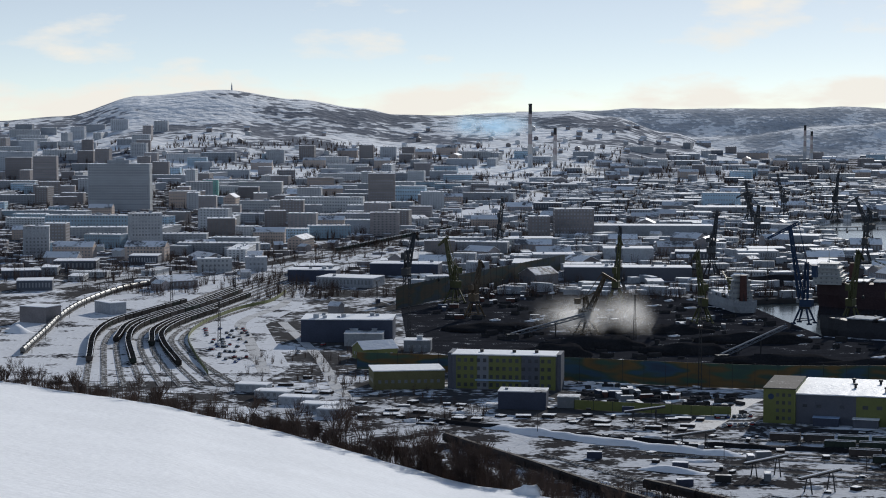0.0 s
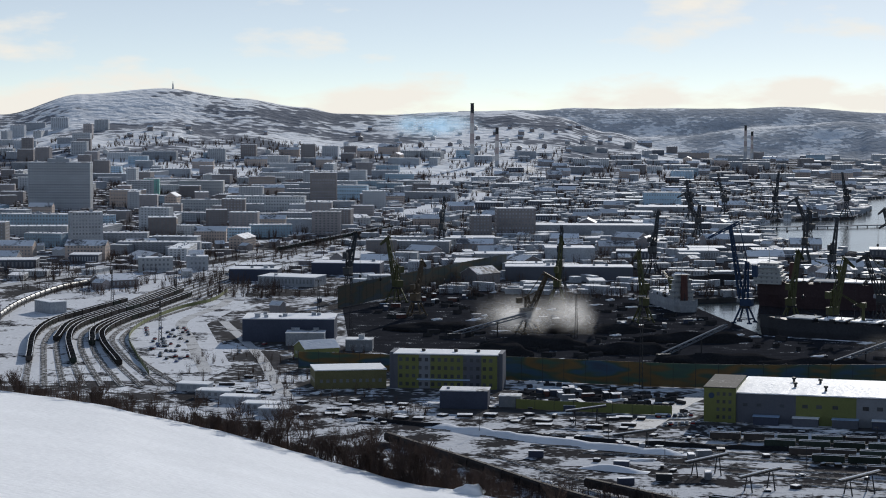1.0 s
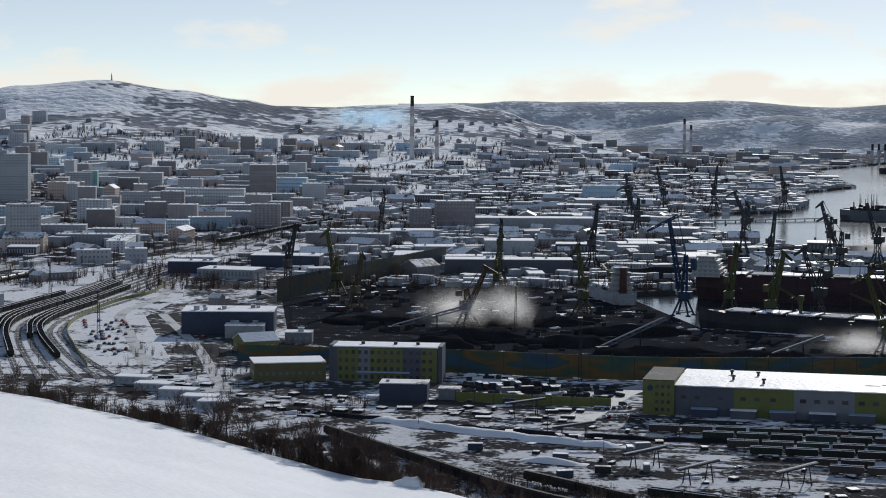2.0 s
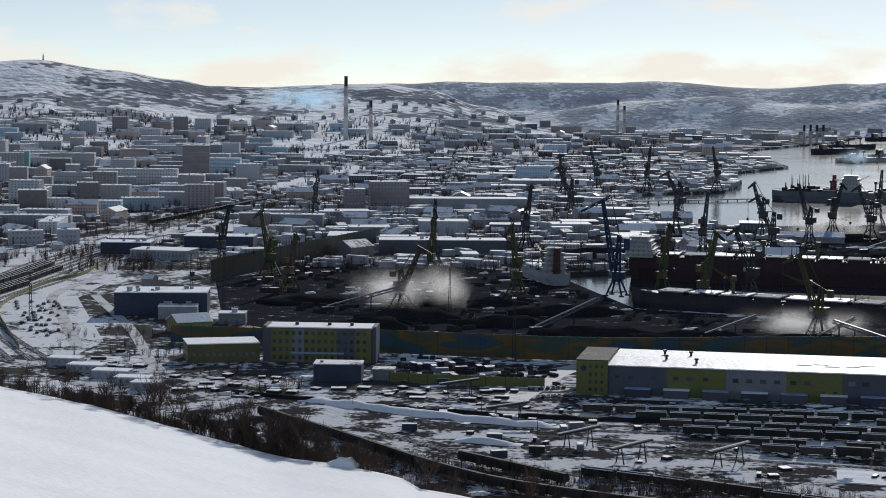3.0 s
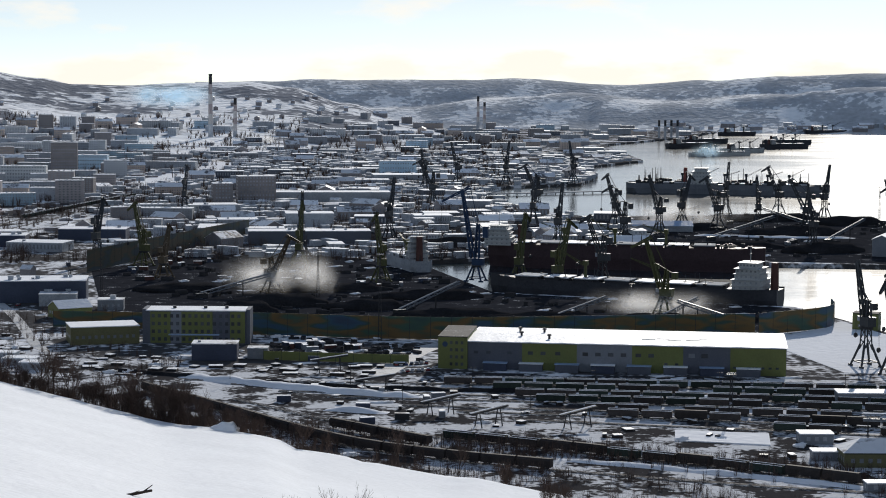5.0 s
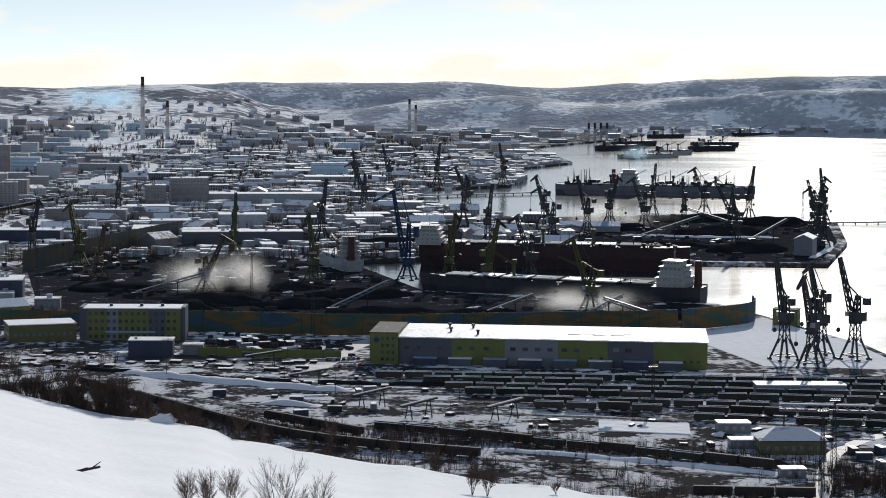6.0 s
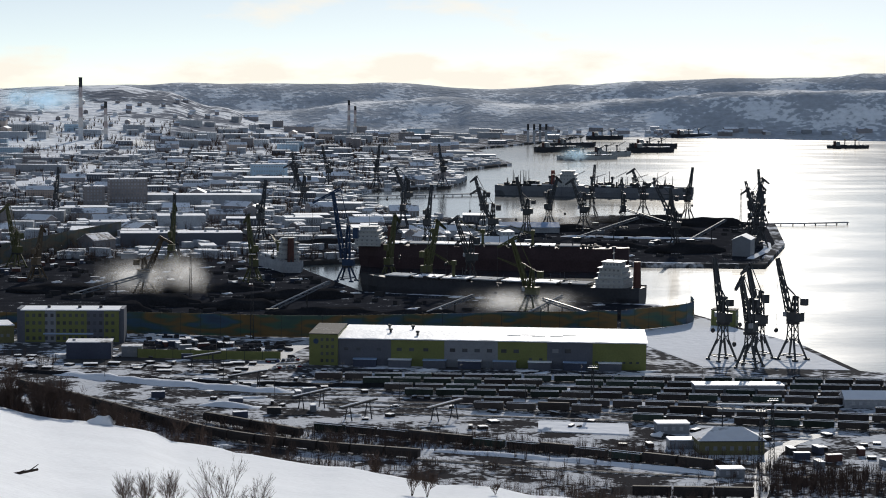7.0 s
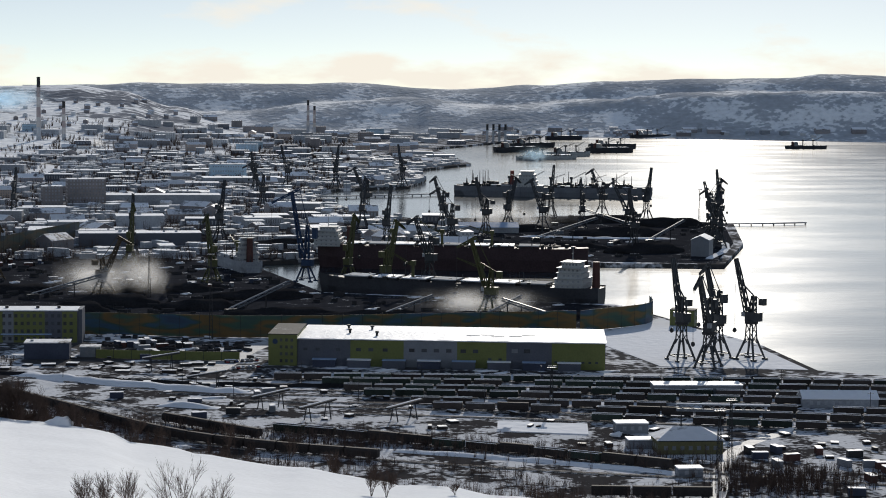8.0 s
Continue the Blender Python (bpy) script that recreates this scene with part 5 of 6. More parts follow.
def simple(name, label, cat, w, d, h, wall, storeys, gable=False, roof=None, chim=2):
    """A town building seen from afar: walls, snowy roof, joined small windows."""
    t = block(name, label, cat, pose(0, 0, -60), w, d, h, wall, 0, roof, chim, gable=gable, group="town buildings")
    bm = bmesh.new()
    sh = h / storeys
    for k in range(storeys):
        for s in (-1, 1):
            n = max(1, int((w - 1.5) / 3.3))
            for i in range(n):
                c = (i - (n - 1) / 2) * 3.3
                box(bm, c - 0.75, c + 0.75, s * d / 2 - 0.05, s * d / 2 + 0.05, k * sh + sh * 0.33, k * sh + sh * 0.8)
            n = max(1, int((d - 1.5) / 3.3))
            for i in range(n):
                c = (i - (n - 1) / 2) * 3.3
                box(bm, s * w / 2 - 0.05, s * w / 2 + 0.05, c - 0.75, c + 0.75, k * sh + sh * 0.33, k * sh + sh * 0.8)
    if name != "house":
        part("glazing", bm, GLASS, t, kind="stuff")
    else:
        bm.free()
    if not gable and storeys > 2:
        bm = bmesh.new()
        vr = random.Random(int(w))
        for i in range(int(w / 6)):
            x, y = -w / 2 + 3 + i * 6 + vr.uniform(-1, 1), vr.uniform(-0.25, 0.25) * d
            box(bm, x - 0.7, x + 0.7, y - 0.6, y + 0.6, h, h + vr.uniform(1.0, 2.0))
        part("roof_clutter", bm, CONC_DARK, t, kind="stuff")
    return t


BLOCKS = [simple("apartment_block", "pale panel apartment block with a snowy flat roof", "apartment block", 62, 16, 12, PANEL, 5, chim=0), simple("apartment_block", "weathered concrete apartment block with snowy roof", "apartment block", 44, 15, 12, CONC_DARK, 5, chim=0),
          simple("apartment_block", "brown brick apartment block under snow", "apartment block", 36, 14, 14, BRICKW, 5, chim=0), simple("apartment_block", "pale blue plaster apartment block under snow", "apartment block", 48, 16, 11, BLUEW, 4, chim=0),
          simple("apartment_block", "warm plaster apartment block under snow", "apartment block", 40, 15, 10, PINKW, 4, True, chim=0), simple("apartment_block", "dark grey panel block under snow", "apartment block", 70, 16, 12, CONC_DARK, 5, chim=0)]
TOWERS = [simple("tower_block", "nine-storey concrete tower block", "tower block", 30, 14, 22, CONC, 9, chim=0), simple("tower_block", "brown nine-storey tower block", "tower block", 24, 16, 22, BRICKW, 9, chim=0)]
STORES = [simple("warehouse", "long low grey warehouse with snow roof", "warehouse", 52, 26, 7, CONC_DARK, 1, roof=CLEAN_SNOW, chim=1), simple("warehouse", "low brown workshop with snowy gable roof", "workshop", 30, 18, 6, BRICKW, 1, True, chim=0), simple("warehouse", "blue-grey metal store with snow roof", "warehouse", 36, 22, 7, GREY_CLAD, 1, roof=CLEAN_SNOW, chim=0),
          simple("warehouse", "pale low garage row with snowy roof", "garage", 44, 12, 4, PANEL, 1, chim=0), simple("workshop", "dark two-storey workshop with snowy roof", "workshop", 22, 12, 8, CONC_DARK, 2, chim=0)]
HOUSES = [simple("house", "small dark house with a snowy gable roof", "house", 12, 9, 5, BRICKW, 1, True, chim=0), simple("house", "small pale house with a snowy gable roof", "house", 14, 9, 6, PANEL, 2, True, chim=0)]
placed = set()


def put(t, x, y, rot, s=1.0):
    m = pose(x, y, hill_z(x, y), 0, 0, rot) @ Matrix.Diagonal((rng.uniform(0.72, 1.1), 1, rng.uniform(0.8, 1.15), 1))
    if t.name in placed:
        copy_thing(t, m)
    else:
        placed.add(t.name)
        t.matrix_basis = m


SPOTS = []
d = 1560.0
while d < 4450:
    width = 30.0 + 0.012 * d
    az = -13.2 + rng.uniform(0, 1.0)
    while az < 15.5:
        x, y = d * math.sin(radians(az)), d * math.cos(radians(az)) + rng.uniform(-14, 14)
        slope = hill_z(x, y)
        industrial = az > 1.5 + (d - 2000) * 0.0006 or d < 1800
        steep = slope > 26
        if steep:
            k, r = rng.choice(TOWERS + BLOCKS[:2] if az < -7.6 and slope < 62 else HOUSES), 16 if az < -7.6 else 11
        elif industrial and d < 3300:
            k = rng.choice(STORES)
            r = 20
        else:
            k = rng.choice(BLOCKS + BLOCKS + TOWERS if az < 2 else BLOCKS + STORES + STORES)
            r = 22
        skip = 0.12 if not steep else ((0.15 if az > 0 or az < -7.6 else 0.75) if slope < 66 else 0.97)
        if rng.random() > skip and free(x, y, r):
            rot = rng.gauss(-4, 7) + (90 if rng.random() < 0.18 else 0)
            put(k, x, y, rot)
            SPOTS.append((x, y, r))
        az += math.degrees((r * 2 + rng.uniform(6, width)) / d)
    d += 26 + d * 0.0135


def sliver(tw, p, e, w):
    """One twig: a thin three-cornered sliver."""
    s = Vector((-(e.y - p.y), e.x - p.x, 0.001)).normalized() * w
    tw.extend((p + s, p - s, e))


def twig_stuff(name, tw, material, label, cat):
    """All the slivers of a thicket as one mesh."""
    me = bpy.data.meshes.new(name)
    me.from_pydata(tw, [], [(i, i + 1, i + 2) for i in range(0, len(tw), 3)])
    me.materials.append(material)
    return tagged(new(name, me), label, cat, "", "stuff")


def thin_tree(tw, x, y, z, h, n, spread, r, thick=1.3):
    """A far bare tree or bush: several thin stems, each with upright twigs."""
    for i in range(n):
        a = r.uniform(0, 6.28)
        k = r.uniform(0.2, 1)
        p = Vector((x + math.cos(a) * 0.2 * spread, y + math.sin(a) * 0.2 * spread, z - 0.3))
        e = Vector((x + math.cos(a) * spread * k, y + math.sin(a) * spread * k, z + h * r.uniform(0.55, 1.0)))
        sliver(tw, p, e, (h * 0.008 + 0.012) * thick)
        for j in range(5):
            q = p.lerp(e, r.uniform(0.3, 0.92))
            o = Vector((r.uniform(-1, 1), r.uniform(-1, 1), r.uniform(0.4, 1.2))) * h * 0.13
            sliver(tw, q, q + o, (h * 0.004 + 0.012) * thick)


CELLS = {}
for p in SPOTS + RES:
    CELLS.setdefault((int(p[0] // 100), int(p[1] // 100)), []).append(p)
tw = []
n = 0
while n < 7500:
    d = 1450 + 2500 * rng.random() ** 1.25
    a = radians(rng.uniform(-13.5, 11))
    x, y = d * math.sin(a), d * math.cos(a)
    cx, cy = int(x // 100), int(y // 100)
    near = [p for i in (-1, 0, 1) for j in (-1, 0, 1) for p in CELLS.get((cx + i, cy + j), ())]
    if noise.noise(Vector((x, y, 0)) * 0.012) < -0.12 or not inside(COAST, x, y) or any(abs(x - p[0]) < p[2] * 0.8 and abs(y - p[1]) < 9 for p in near) or any(math.hypot(x - p[0], y - p[1]) < p[2] * 0.7 for p in LINE_PTS[::2]):
        n += 0.1
        continue
    thin_tree(tw, x, y, hill_z(x, y), rng.uniform(5, 12), 10, 3.8, rng, 1.6 if d < 1900 else 2.6 if d < 2500 else 3.6)
    n += 1
twig_stuff("town_trees", tw, BRUSH, "bare brown winter trees between the town blocks", "trees")

# ---- scrub below the brow and trees on the slope ----


def bare_tree(seed, h, stems=1, lean=0.1, thin=0.022):
    """A bare tree: trunk and forking limbs down to twigs."""
    r = random.Random(seed)
    trunk, crown = bmesh.new(), bmesh.new()

    def grow(p, d, l, rad, lev):
        e = p + d * l
        beam(trunk if lev == 0 else crown, p, e, rad, rad * 0.55, 5 if lev == 0 else 3)
        if lev >= 4:
            return
        k = (6, 5, 4, 3)[lev]
        for i in range(k):
            s = r.uniform(0.35, 1.0) if i else 1.0
            q = p.lerp(e, s)
            nd = (d + Vector((r.uniform(-1, 1), r.uniform(-1, 1), r.uniform(-0.1, 0.5))) * (0.55 if i else 0.25)).normalized()
            grow(q, nd, l * r.uniform(0.5, 0.72), max(rad * 0.48, thin), lev + 1)

    for s in range(stems):
        d = Vector((r.uniform(-1, 1) * (0.35 if stems > 1 else lean), r.uniform(-1, 1) * 0.25, 1)).normalized()
        grow(Vector((r.uniform(-0.5, 0.5), r.uniform(-0.3, 0.3), -0.6)), d, h * 0.42, h * 0.010 + 0.02, 0)
    t = solid("bare_tree", trunk, BARK, "bare leafless birch with dark fine twigs on the snow slope", "tree", pose(0, 0, -60), "trees below the brow")
    part("crown", crown, BRUSH, t)
    return t


TREES = [bare_tree(1, 11), bare_tree(2, 9, 2), bare_tree(3, 8, 3), bare_tree(4, 6, 4), bare_tree(5, 12), bare_tree(6, 8, 3, thin=0.013), bare_tree(7, 11, 2, thin=0.014)]
planted = set()


def plant(k, az, r, rot, dz=0.0, s=1.0):
    x, y = r * math.sin(radians(az)), r * math.cos(radians(az))
    m = pose(x, y, near_z(x, y) + dz, 0, 0, rot) @ Matrix.Scale(s, 4)
    if k in planted:
        o = copy_thing(TREES[k], Matrix.Identity(4))
        o.matrix_basis = m
    else:
        planted.add(k)
        TREES[k].matrix_basis = m


def behind(az, extra):
    return brow(az)[0] + extra


rng = random.Random(33)
for i in range(120):
    az = rng.uniform(-13.5, 3.5) if i < 120 else rng.uniform(3, 24)
    plant(rng.choice((1, 2, 3, 3, 2, 0)), az, behind(az, 3 + 55 * rng.random() ** 1.7), rng.uniform(0, 360), s=rng.uniform(0.9, 1.6))
for i in range(34):
    az = rng.uniform(-4.5, 3.2)
    plant(rng.choice((0, 1, 4, 2)), az, behind(az, 2 + 36 * rng.random()), rng.uniform(0, 360), s=rng.uniform(1.2, 1.9))
for az, r, k, s in ((1.3, 6, 0, 1.8), (0.9, 8, 4, 1.6), (1.7, 7, 1, 1.9), (-1.0, 8, 4, 1.7), (-2.2, 9, 0, 1.6), (-11.6, 3, 4, 1.1), (-6.3, 6, 0, 1.3), (7.6, 25, 4, 1.8), (9.4, 30, 0, 1.6), (11.0, 20, 2, 1.8), (4.6, 15, 4, 1.6), (5.4, 20, 0, 1.5), (-0.4, 10, 2, 1.8)):
    plant(k, az, behind(az, r), 40 * k + az * 30, s=s)
for i in range(20):
    az = rng.gauss(0.0, 1.3)
    plant(rng.choice((0, 1, 4)), az, behind(az, 2 + 20 * rng.random()), rng.uniform(0, 360), s=rng.uniform(1.5, 2.1))
# shrubs standing in the open snow
SHRUBS = ((2.0, 228, 5, 0.95), (2.75, 226, 5, 1.05), (3.75, 250, 5, 1.05), (5.6, 236, 6, 1.25), (7.0, 285, 6, 0.95), (12.2, 522, 2, 1.3), (12.7, 524, 2, 1.2), (14.9, 540, 3, 0.7))
LOG_X, LOG_Y = -6.8, 310.0
for az, r, k, s in SHRUBS:
    plant(k, az, r, 77 * k + az * 40, s=s)
tw = []
for i in range(3300):
    az = rng.uniform(-14, 26)
    r = behind(az, 1 + 75 * rng.random() ** 1.5) if az < 3 else behind(az, 3 + 80 * rng.random() ** 1.1)
    x, y = r * math.sin(radians(az)), r * math.cos(radians(az))
    if az > 3 and noise.noise(Vector((x, y, 4)) * 0.03) < -0.05:
        continue
    thin_tree(tw, x, y, near_z(x, y), rng.uniform(4, 9.5) if az < 3 else rng.uniform(3.5, 8), 9, 2.3, rng)
twig_stuff("brush", tw, BRUSH, "dense brown leafless brush below the snowy brow", "brush")
bm = bmesh.new()
blob(bm, (0, 0, 0), 5.4, 4.0, 3.2, 14, 6, 0.15, True)
HX, HY = behind(2.35, 0) * math.sin(radians(2.35)), behind(2.35, 0) * math.cos(radians(2.35))
solid("snow_hump", bm, HILL_SNOW, "rounded hump of snow on the brow", "snow hump", pose(HX, HY, near_z(HX, HY) - 0.8), smooth=True)
bm = bmesh.new()
beam(bm, (-4.2, -0.6, -0.1), (3.2, 0.4, 0.6), 0.34, 0.24, 7)
beam(bm, (1.4, 0.3, 0.4), (3.4, 0.9, 1.5), 0.16, 0.08, 5)
beam(bm, (-1.0, 0, 0.3), (0.6, -0.9, 1.0), 0.1, 0.05, 5)
solid("fallen_log", bm, BARK, "dark fallen log half buried in the snow", "log", pose(LOG_X, LOG_Y, near_z(LOG_X, LOG_Y) + 0.1, 0, 0, 12))

# ---- banks, roads ----


def bank(name, pts, w, h, material, label, seed):
    """A long uneven ridge of snow or earth along a line."""
    line = curve_pts([(x, y, 0) for x, y in pts], 4.0)
    bm = bmesh.new()
    prev = None
    for i, (p, a) in enumerate(line):
        nx, ny = -math.sin(a), math.cos(a)
        end = min(1.0, i / 3, (len(line) - 1 - i) / 3)
        k = max(0.02, (0.7 + 0.5 * noise.noise(Vector((i * 0.35, seed, 0)))) * end)
        cur = []
        for s, z in ((-0.5, -0.2), (-0.28, 0.55), (-0.1, 0.95), (0.08, 1.0), (0.3, 0.5), (0.5, -0.2)):
            o = s * w * (0.85 + 0.3 * noise.noise(Vector((i * 0.3, s * 4, seed))))
            cur.append(bm.verts.new((p.x + nx * o, p.y + ny * o, z * h * k + 0.02)))
        if prev:
            for j in range(5):
                bm.faces.new((prev[j], cur[j], cur[j + 1], prev[j + 1]))
        prev = cur
    bmesh.ops.recalc_face_normals(bm, faces=bm.faces[:])
    return solid(name, bm, material, label, name.replace("_", " "), smooth=True)


bank("snow_bank", [(20, 900), (35, 884), (60, 864), (85, 845), (125, 822)], 12, 3.2, SNOW, "ploughed blue-white bank of snow beside the sidings", 1.0)
bank("snow_bank", [(150, 708), (180, 690), (235, 652)], 6, 1.4, SNOW, "low bank of snow along a track", 3.0)
bank("snow_bank", [(150, 680), (200, 648), (250, 612)], 8, 1.6, SNOW, "low bank of snow along a track", 4.0)
bank("snow_bank", [(76, 800), (90, 792), (104, 786)], 9, 3.2, SNOW, "heaped snow in the yard", 5.0)
bank("snow_bank", [(-262, 1262), (-255, 1250), (-246, 1240)], 16, 7.0, SNOW, "tall heap of cleared snow beside the shed", 8.0)
bank("snow_bank", [(300, 1500), (380, 1488), (450, 1462)], 10, 1.6, SNOW, "dirty bank of snow along the pier", 11.0)
bank("snow_bank", [(470, 1640), (540, 1610), (600, 1600)], 12, 2.0, SNOW, "dirty bank of snow along the pier", 12.0)
bank("snow_bank", [(560, 1420), (600, 1490), (628, 1560)], 9, 1.6, SNOW, "dirty bank of snow along the pier edge", 13.0)
bank("earth_bank", [(-20, 925), (10, 905), (60, 872), (125, 846), (200, 828)], 7, 2.0, COAL, "dark embankment along the tracks", 7.0)
sheet("snow_patch", [(209, 733), (244, 721), (237, 697), (203, 711)], -0.1, 0.5, SNOW, "flat untouched rectangle of snow between the tracks")
tw = []
for i in range(1300):
    s = rng.random()
    x = 0 + s * 360 + rng.gauss(0, 7)
    y = 800 - s * 245 + rng.gauss(0, 10) - (20 if s < 0.4 else 0)
    thin_tree(tw, x, y, max(0, near_z(x, y)), rng.uniform(2.5, 7), 8, 1.9, rng, 1.7)
for i in range(220):
    x, y = rng.gauss(272, 12), rng.gauss(584, 10)
    thin_tree(tw, x, y, max(0, near_z(x, y)), rng.uniform(3, 8), 9, 2.0, rng, 1.7)
for i in range(420):
    x, y = rng.uniform(-105, 20), rng.uniform(905, 1150)
    if noise.noise(Vector((x, y, 2)) * 0.03) > -0.05 and not any(math.hypot(x - a, y - b) < c * 0.8 for a, b, c in RES):
        thin_tree(tw, x, y, 0, rng.uniform(3, 7.5), 9, 2.2, rng, 1.6)
twig_stuff("trackside_brush", tw, BRUSH, "bare brown bushes along the sidings", "brush")


def road(pts, w, material, label):
    bm = bmesh.new()
    strip(bm, curve_pts([(x, y, 0) for x, y in pts], 8.0), w, -0.1, 0.10)
    solid("road", bm, material, label, "road", kind="structure")


road([(-92, 1072), (-114, 1217), (-126, 1306), (-109, 1409), (-109, 1528)], 7, ROAD_SNOW, "rolled snow road through the yard")
road([(-40, 985), (-51, 1011), (-69, 1140), (-101, 1306)], 6, ROAD_SNOW, "narrow rolled snow road past the sheds")
road([(228, 545), (245, 575), (282, 654), (330, 700)], 6, ROAD_SNOW, "rutted snow road to the sidings")
road([(108, 890), (116, 910), (143, 977), (170, 1003)], 14, ROAD_SNOW, "wide grey yard road beside the warehouse")
road([(-340, 1560), (-328, 1670), (-310, 1751), (-271, 1841)], 9, ROAD_SNOW, "bright icy street below the apartment blocks")
road(CORRIDOR, 12, ROAD_SNOW, "wide snowy street climbing into the town")
road([(-40, 1790), (10, 1900), (60, 1980), (140, 2020)], 10, ROAD_SNOW, "snowy street behind the railway")
road([(-300, 1500), (-250, 1600), (-180, 1720), (-110, 1870)], 12, ROAD_SNOW, "snowy street along the railway")

# ---- vehicles and yard clutter ----


def car(paint, label):
    bm = bmesh.new()
    box(bm, -2.1, 2.1, -0.85, 0.85, 0.3, 0.85)
    bmesh.ops.bevel(bm, geom=bm.edges[:], offset=0.12, segments=1)
    t = solid("car", bm, paint, label, "car", pose(0, 0, -60), "parked cars")
    bm = bmesh.new()
    lo = [bm.verts.new((x, y, 0.84)) for x, y in ((-1.5, -0.78), (1.1, -0.78), (1.1, 0.78), (-1.5, 0.78))]
    hi = [bm.verts.new((x, y, 1.42)) for x, y in ((-1.1, -0.62), (0.5, -0.62), (0.5, 0.62), (-1.1, 0.62))]
    bm.faces.new(hi)
    for i in range(4):
        bm.faces.new((lo[i], lo[(i + 1) % 4], hi[(i + 1) % 4], hi[i]))
    part("cabin", bm, GLASS, t)
    for x in (-1.3, 1.3):
        for y in (-0.82, 0.82):
            bm = bmesh.new()
            beam(bm, (x, y - 0.1, 0.32), (x, y + 0.1, 0.32), 0.32, n=8)
            part("wheel", bm, RUBBER, t)
    return t


CARP = [car(p, l) for p, l in zip(CARS, ("dark parked saloon car", "grey parked saloon car", "white parked saloon car under snow", "dark red parked saloon car", "blue parked saloon car"))]
first = set()


def copy_once(t, m):
    if t.name in first:
        copy_thing(t, m)
    else:
        first.add(t.name)
        t.matrix_basis = m


rng = random.Random(8)
LOT = [(-146, 1270), (-118, 1270), (-104, 1105), (-116, 1100), (-134, 1180)]
n = 0
while n < 95:
    x, y = rng.uniform(-146, -100), 1100 + 11 * int(rng.uniform(0, 16)) + rng.uniform(-0.8, 0.8)
    if inside(LOT, x, y):
        copy_once(CARP[rng.choice((0, 0, 0, 1, 3, 4))], pose(x, y, 0.06, 0, 0, 85 + rng.uniform(-8, 8)))
    n += 1
for i in range(16):
    copy_once(CARP[rng.randrange(5)], pose(rng.uniform(-92, -66), rng.uniform(1080, 1330), 0.06, 0, 0, rng.uniform(60, 120)))
for i in range(14):
    copy_once(CARP[rng.randrange(5)], pose(122 + (i % 7) * 2.6 + rng.uniform(-0.3, 0.3), 900 + (i // 7) * 16 + i * 0.8, 0.11, 0, 0, 80))


def container(mt, label):
    bm = bmesh.new()
    box(bm, -3, 3, -1.2, 1.2, 0, 2.6)
    for i in range(12):
        for s in (-1, 1):
            x = -2.8 + i * 0.5
            box(bm, x, x + 0.22, s * 1.2 - 0.05, s * 1.2 + 0.05, 0.15, 2.45)
    t = solid("container", bm, mt, label, "container", pose(0, 0, -60), "yard containers")
    bm = bmesh.new()
    box(bm, -3.05, 3.05, -1.25, 1.25, 2.6, 2.78)
    part("snow_cap", bm, ROOF_SNOW, t)
    for y in (-0.6, 0.6):
        bm = bmesh.new()
        box(bm, 3.0, 3.06, y - 0.55, y + 0.55, 0.1, 2.5)
        part("door", bm, mt, t)
    return t


CONT = [container(m, l) for m, l in ((NAVY, "navy steel container with snow on top"), (PALE_CLAD, "pale grey steel container with snow on top"), (RUST, "red-brown steel container with snow on top"), (DARK_STEEL, "black steel container with snow on top"))]


def scatter(n, x0, x1, y0, y1, rots=(0, 90), test=None):
    for i in range(n):
        x, y = rng.uniform(x0, x1), rng.uniform(y0, y1)
        if not inside(COAST, x, y) or any(math.hypot(x - a, (y - b)) < min(c, 30) for a, b, c in RES):
            continue
        copy_once(CONT[rng.randrange(4)], pose(x, y, 0.03, 0, 0, rng.choice(rots) + rng.uniform(-15, 15)))


scatter(22, 62, 112, 935, 1005)
scatter(16, 10, 200, 1260, 1330)
scatter(16, 200, 560, 1420, 1800)
scatter(14, -60, 60, 1330, 1480)
scatter(30, 285, 400, 560, 660)
scatter(10, 60, 130, 760, 850)


def heap(seed):
    r = random.Random(seed)
    bm = bmesh.new()
    blob(bm, (0, 0, -0.1), r.uniform(3, 6), r.uniform(1.5, 3), r.uniform(0.7, 1.6), 10, 4, 0.4, True)
    return finish(bm, "snow_mound", SNOW, True)


HEAPS = [heap(s) for s in range(5)]
for i in range(150):
    zone = rng.randrange(5)
    x0, x1, y0, y1 = ((60, 360, 1040, 1330), (210, 690, 1420, 1820), (40, 330, 600, 900), (-80, 140, 900, 1060), (0, 330, 1300, 1650))[zone]
    x, y = rng.uniform(x0, x1), rng.uniform(y0, y1)
    if inside(COAST, x, y) and not any(math.hypot(x - a, y - b) < min(c, 30) for a, b, c in RES):
        ob = new("snow_mound", HEAPS[i % 5])
        ob.matrix_basis = pose(x, y, 0.1, 0, 0, rng.uniform(-30, 30))
        tagged(ob, "low ploughed mound of dirty snow", "snow mound", "snow mounds")


def pole(x, y, h):
    t = thing("catenary_pole", "slim dark steel pole with a cross arm", "pole", pose(x, y, 0), "line poles")
    bm = bmesh.new()
    beam(bm, (0, 0, -0.3), (0, 0, h), 0.16, 0.1, 6)
    part("post", bm, DARK_STEEL, t)
    bm = bmesh.new()
    beam(bm, (-1.5, 0, h - 0.8), (1.5, 0, h - 0.8), 0.07, n=4)
    part("cross_arm", bm, DARK_STEEL, t)


